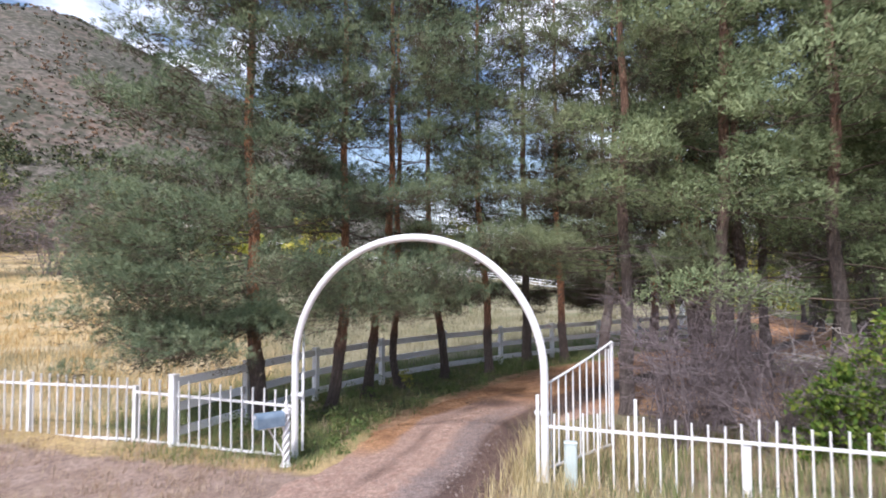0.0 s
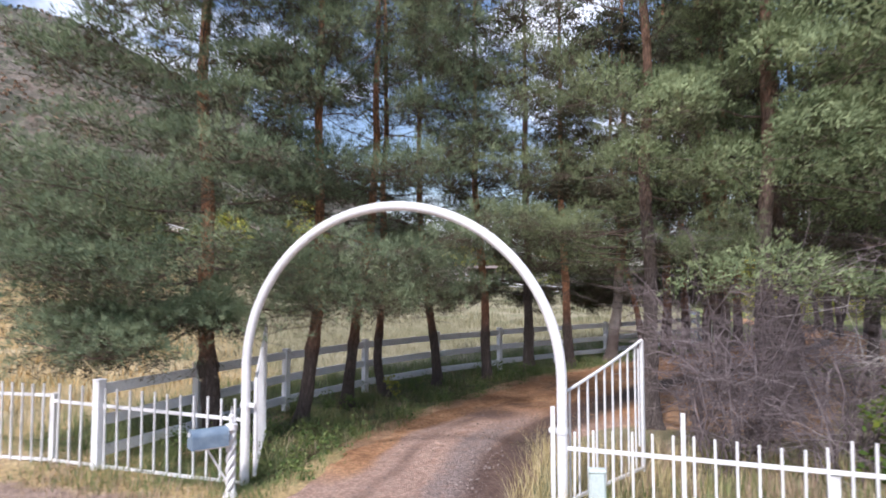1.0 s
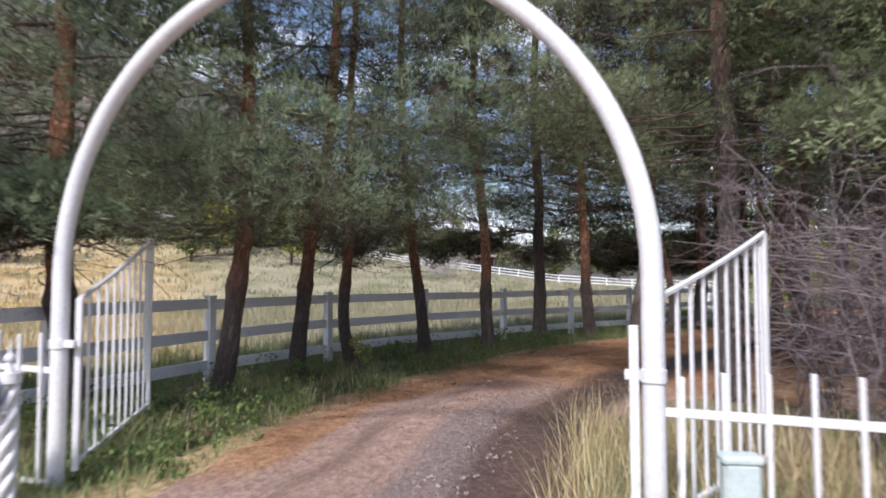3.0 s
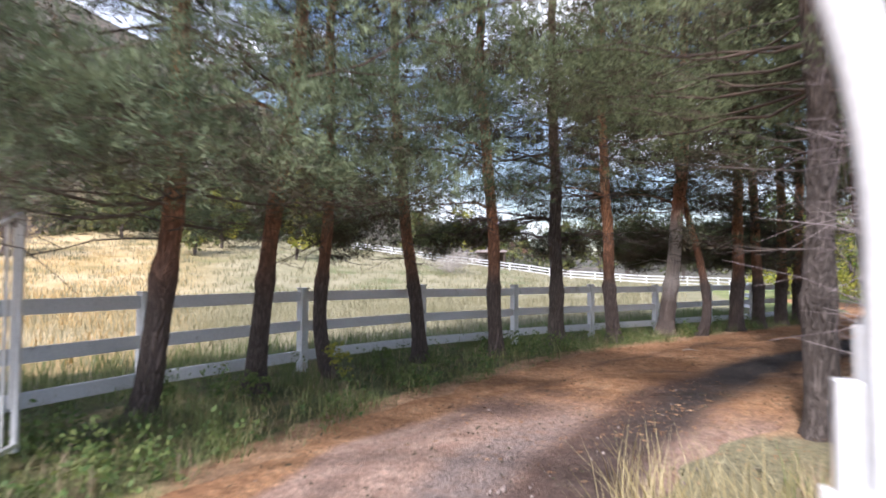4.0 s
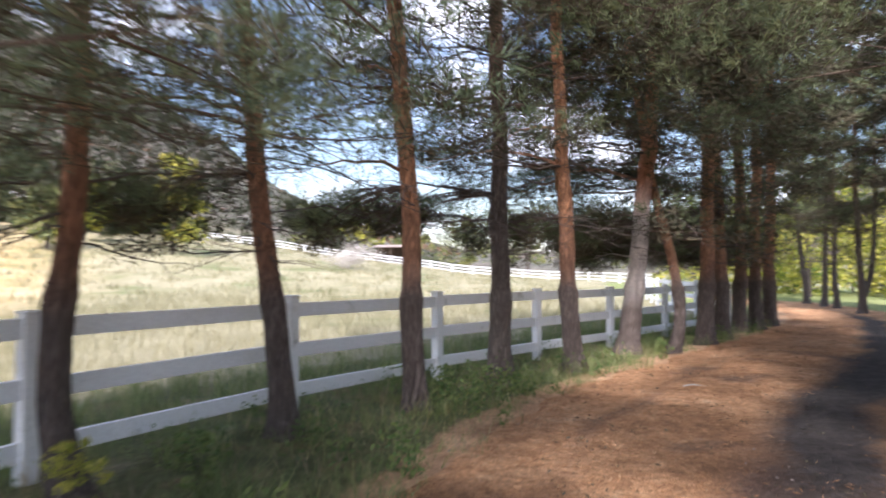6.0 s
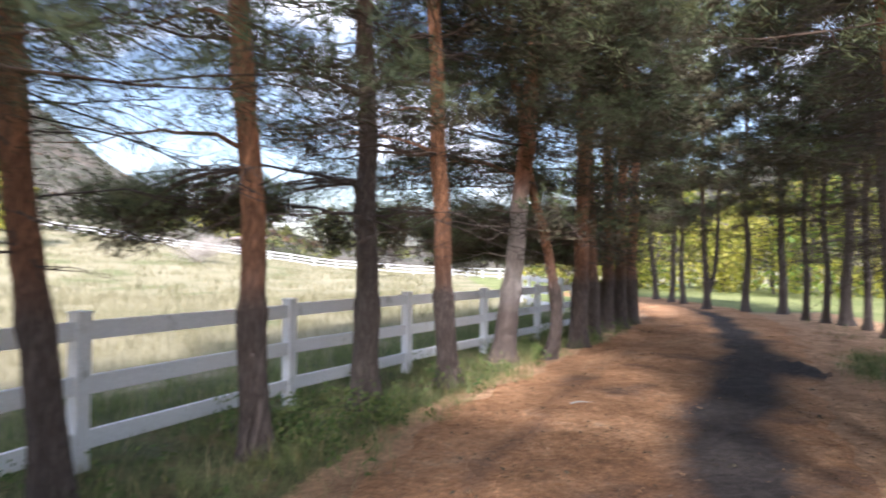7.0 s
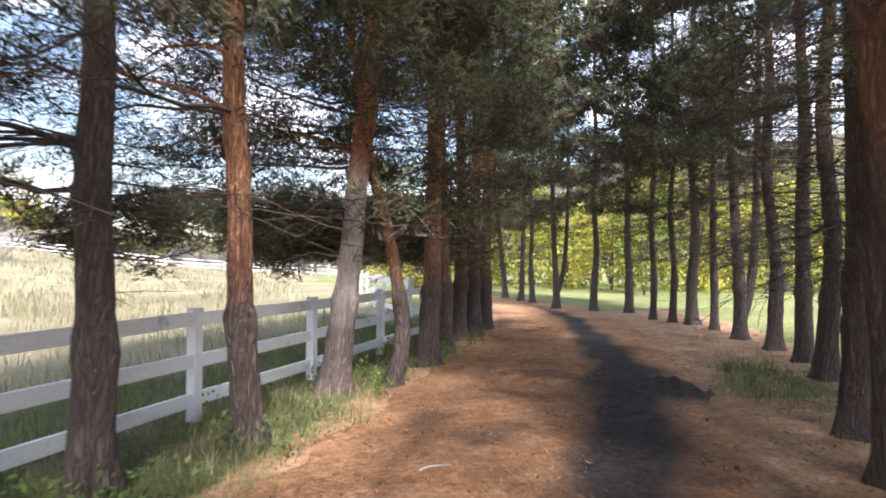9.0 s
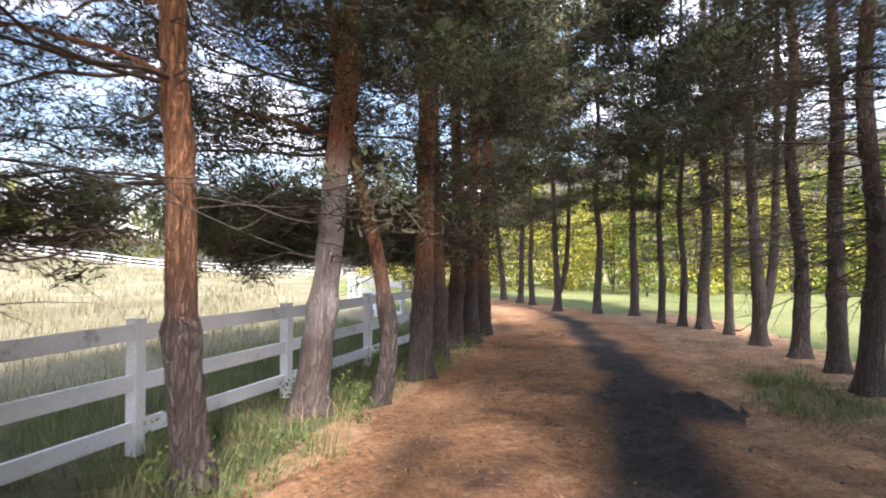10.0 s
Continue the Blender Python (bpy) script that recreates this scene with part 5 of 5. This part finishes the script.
lawn("roadside_green", M_GRASS_GREEN, "green grass at the foot of the picket fence", 3000, (-5, -1.0, -0.7, 0.8), lambda x, y: smoothstep(-lane_offset(x, y), 1.15, 1.5), 0.14, 0.0045, 37, 0.10, 0.7)
lawn("gate_straw", M_GRASS_DRY, "tall golden dry grass round the gatepost", 4200, (1.15, 3.2, -2.2, 2.4), lambda x, y: smoothstep(lane_offset(x, y), 1.15, 1.5) * (0.35 + 0.65 * smoothstep(-x, -2.3, -1.6)), 0.46, 0.0034, 38, 0.10, 0.8)
lawn("fence_grass", M_GRASS_DRY, "yellowing grass along the picket fence", 9000, (2.0, 12, -3.0, 2.6), lambda x, y: 0.55 + 0 * x, 0.26, 0.0045, 39, 0.15, 0.6)
lawn("fence_weeds", M_WEED, "dry reddish weeds between the fence and the shrubs", 12000, (2.3, 11, -1.5, 3.0), lambda x, y: 0.35 + 0.65 * smoothstep(y, 0.2, 0.9), 0.30, 0.0042, 46, 0.10, 0.6)
lawn("fence_green", M_GRASS_GREEN, "green undergrowth along the picket fence", 14000, (2.2, 12, -2.0, 3.2), lambda x, y: 0.6 + 0 * x, 0.30, 0.006, 40, 0.12)
lawn("bend_grass", M_GRASS_GREEN, "green grass among the roots of the pines", 110000, (5, 12, 9.5, 30), lambda x, y: (smoothstep(lane_offset(x, y), 2.6, 3.3) * (0.04 + 1.0 * np.exp(-(((x - 7.2) / 1.2) ** 2 + ((y - 12.9) / 1.9) ** 2) ** 2)) * smoothstep(-lane_offset(x, y), -5.2, -4.2)), lambda x, y: 0.08 + 0.16 * smoothstep(lumps(x, y, 2.3, 4), 0.0, 0.6), 0.005, 41, 0.12, 1.1)
lawn("mown_grass", M_GRASS_GREEN, "short grass beyond the pines", 9000, (6, 45, 10, 52), lambda x, y: smoothstep(lane_offset(x, y), 4.2, 5.5) * 0.8, 0.10, 0.012, 42, 0.3)

# fallen needles and twigs on the driveway
rng = np.random.default_rng(61)


def on_soil(x, y):
    o = lane_offset(x, y)
    mid = np.interp(y, [1, 3, 8, 12, 14, 17, 21, 26], [1.0, 1.12, 1.35, 1.6, 1.7, 1.2, 0.9, 0.8])
    return np.exp(-(np.abs(o - mid) / 0.75) ** 4) * smoothstep(y, 4, 8)


x, y = scatter(120000, -1.8, 10, 0.5, 24, lambda x, y: (1 - on_soil(x, y)) * smoothstep(lane_offset(x, y), -1.3, -1.0) * smoothstep(-lane_offset(x, y), -4.6, -3.4) * smoothstep(y, 2, 9), rng, 0.16)
n = len(x)
a = rng.uniform(0, 6.28, n)
c = np.stack([x, y, drive_height(x, y) + rng.uniform(0.002, 0.022, n)], -1)
d = np.stack([np.cos(a), np.sin(a), rng.normal(0, 0.12, n)], -1) * rng.uniform(0.018, 0.045, n)[:, None]
s = np.stack([-np.sin(a), np.cos(a), rng.normal(0, 0.3, n)], -1) * rng.uniform(0.002, 0.006, n)[:, None]
litter_ob = part("needle_litter", mesh_from("needle_litter", np.stack([c - d, c + s, c + d, c - s], 1).reshape(-1, 3), np.arange(4 * n).reshape(-1, 4)), M_LITTER)
tagged(litter_ob, "fallen orange pine needles on the driveway", "litter", kind="stuff")

# dark bark chips and bits of cone among the needles
x, y = scatter(16000, -1.6, 9, 2.0, 22, lambda x, y: smoothstep(lane_offset(x, y), -1.3, -0.9) * smoothstep(-lane_offset(x, y), -5.2, -3.6) * (0.25 + 0.75 * smoothstep(lumps(x, y, 1.7, 13), 0.0, 0.5)), rng, 0.12)
n = len(x)
a = rng.uniform(0, 6.28, n)
c = np.stack([x, y, drive_height(x, y) + rng.uniform(0.004, 0.016, n)], -1)
d = np.stack([np.cos(a), np.sin(a), rng.normal(0, 0.2, n)], -1) * rng.uniform(0.010, 0.030, n)[:, None]
s = np.stack([-np.sin(a), np.cos(a), rng.normal(0, 0.4, n)], -1) * rng.uniform(0.005, 0.012, n)[:, None]
chips = part("bark_chips", mesh_from("bark_chips", np.stack([c - d, c + s, c + d, c - s], 1).reshape(-1, 3), np.arange(4 * n).reshape(-1, 4)), M_SHADE_BROWN)
tagged(chips, "dark bark chips and cone scales on the driveway", "litter", kind="stuff")

# gravel near the gate
x, y = scatter(17000, -1.6, 2.2, -8, 9, lambda x, y: np.exp(-((lane_offset(x, y) - 0.42) / 0.42) ** 2) * smoothstep(-y, -4, 0.5) + 0.010, rng, 0.0)
n = len(x)
octa = np.array([(1, 0, 0), (-1, 0, 0), (0, 1, 0), (0, -1, 0), (0, 0, 1), (0, 0, -1)], float)
tri8 = np.array([(0, 2, 4), (2, 1, 4), (1, 3, 4), (3, 0, 4), (2, 0, 5), (1, 2, 5), (3, 1, 5), (0, 3, 5)])
size = rng.gamma(2.0, 0.0046, n) + 0.0035
v = octa[None] * size[:, None, None] * rng.uniform(0.6, 1.3, (n, 6, 1)) * [1, 1, 0.65]
a = rng.uniform(0, 6.28, n)
ca, sa = np.cos(a)[:, None], np.sin(a)[:, None]
v = np.stack([v[..., 0] * ca - v[..., 1] * sa, v[..., 0] * sa + v[..., 1] * ca, v[..., 2]], -1) + np.stack([x, y, drive_height(x, y) - 0.006], -1)[:, None]
f = (tri8[None] + 6 * np.arange(n)[:, None, None]).reshape(-1, 3)
tagged(part("gravel", mesh_from("gravel", v.reshape(-1, 3), f), M_STONE), "loose pinkish-grey gravel on the driveway", "gravel", kind="stuff")

# brush on the hillside
rng = np.random.default_rng(77)
az, rr = np.radians(rng.uniform(-66, -8, 9000)), 92 + 185 * rng.uniform(0, 1, 9000)
x, y = rr * np.sin(az), rr * np.cos(az)
ok = (lumps(x, y, 0.05, 3) + 0.6 * lumps(x, y, 0.21, 6) + rng.normal(0, 0.4, len(x))) > -0.1
x, y, rr = x[ok], y[ok], rr[ok]
sz = rng.gamma(3.0, 0.14, len(x)) + 0.25
rusty = lumps(x, y, 0.03, 9) + 0.7 * rng.normal(0, 0.5, len(x)) > 0.55
for name, mat, pick, label in (("hill_brush", M_BRUSH, ~rusty, "grey-green brush scattered over the hillside"), ("rusty_brush", M_RUST, rusty, "russet autumn brush scattered over the hillside")):
    v, f = leaves(np.stack([x, y, height(x, y) + sz * 0.3, sz], -1)[pick], 8, 0.42, rng, 0.6)
    tagged(part(name, mesh_from(name, v, f), mat), label, "brush", kind="stuff")
az, rr = np.radians(rng.uniform(-75, -30, 1100)), rng.uniform(90, 142, 1100)
x, y = rr * np.sin(az), rr * np.cos(az)
ok = lumps(x, y, 0.09, 5) + rng.normal(0, 0.3, len(x)) > -0.25
x, y = x[ok], y[ok]
sz = rng.uniform(0.8, 2.2, len(x))
v, f = leaves(np.stack([x, y, height(x, y) + sz * 0.5, sz], -1), 30, 0.42, rng, 0.75)
tagged(part("hill_thicket", mesh_from("hill_thicket", v, f), M_THICKET), "dark green thicket along the foot of the hill", "brush", kind="stuff")

# a fallen stick on the driveway
t = Tubes()
u = np.linspace(0, 1, 6)
t.add(np.stack([1.86 + 0.30 * u, 10.55 + 0.11 * u, 0.035 + 0.012 * np.sin(u * 5)], -1), 0.011 * (1 - 0.5 * u), 6)
tagged(part("stick", t.mesh("stick"), M_TWIG_PALE), "bleached stick lying on the needle-strewn driveway", "stick")

# a loose wire sagging behind the gate
t = Tubes()
u = np.linspace(0, 1, 20)
t.add(np.stack([2.62 + 2.6 * u, 1.65 + 1.0 * u, 1.22 - 0.9 * u + 0.25 * np.sin(u * 7)], -1), [0.004] * 20, 4)
wire = part("wire", t.mesh("wire"), M_IRON)
tagged(wire, "dark rusty wire trailing from the open gate", "wire")
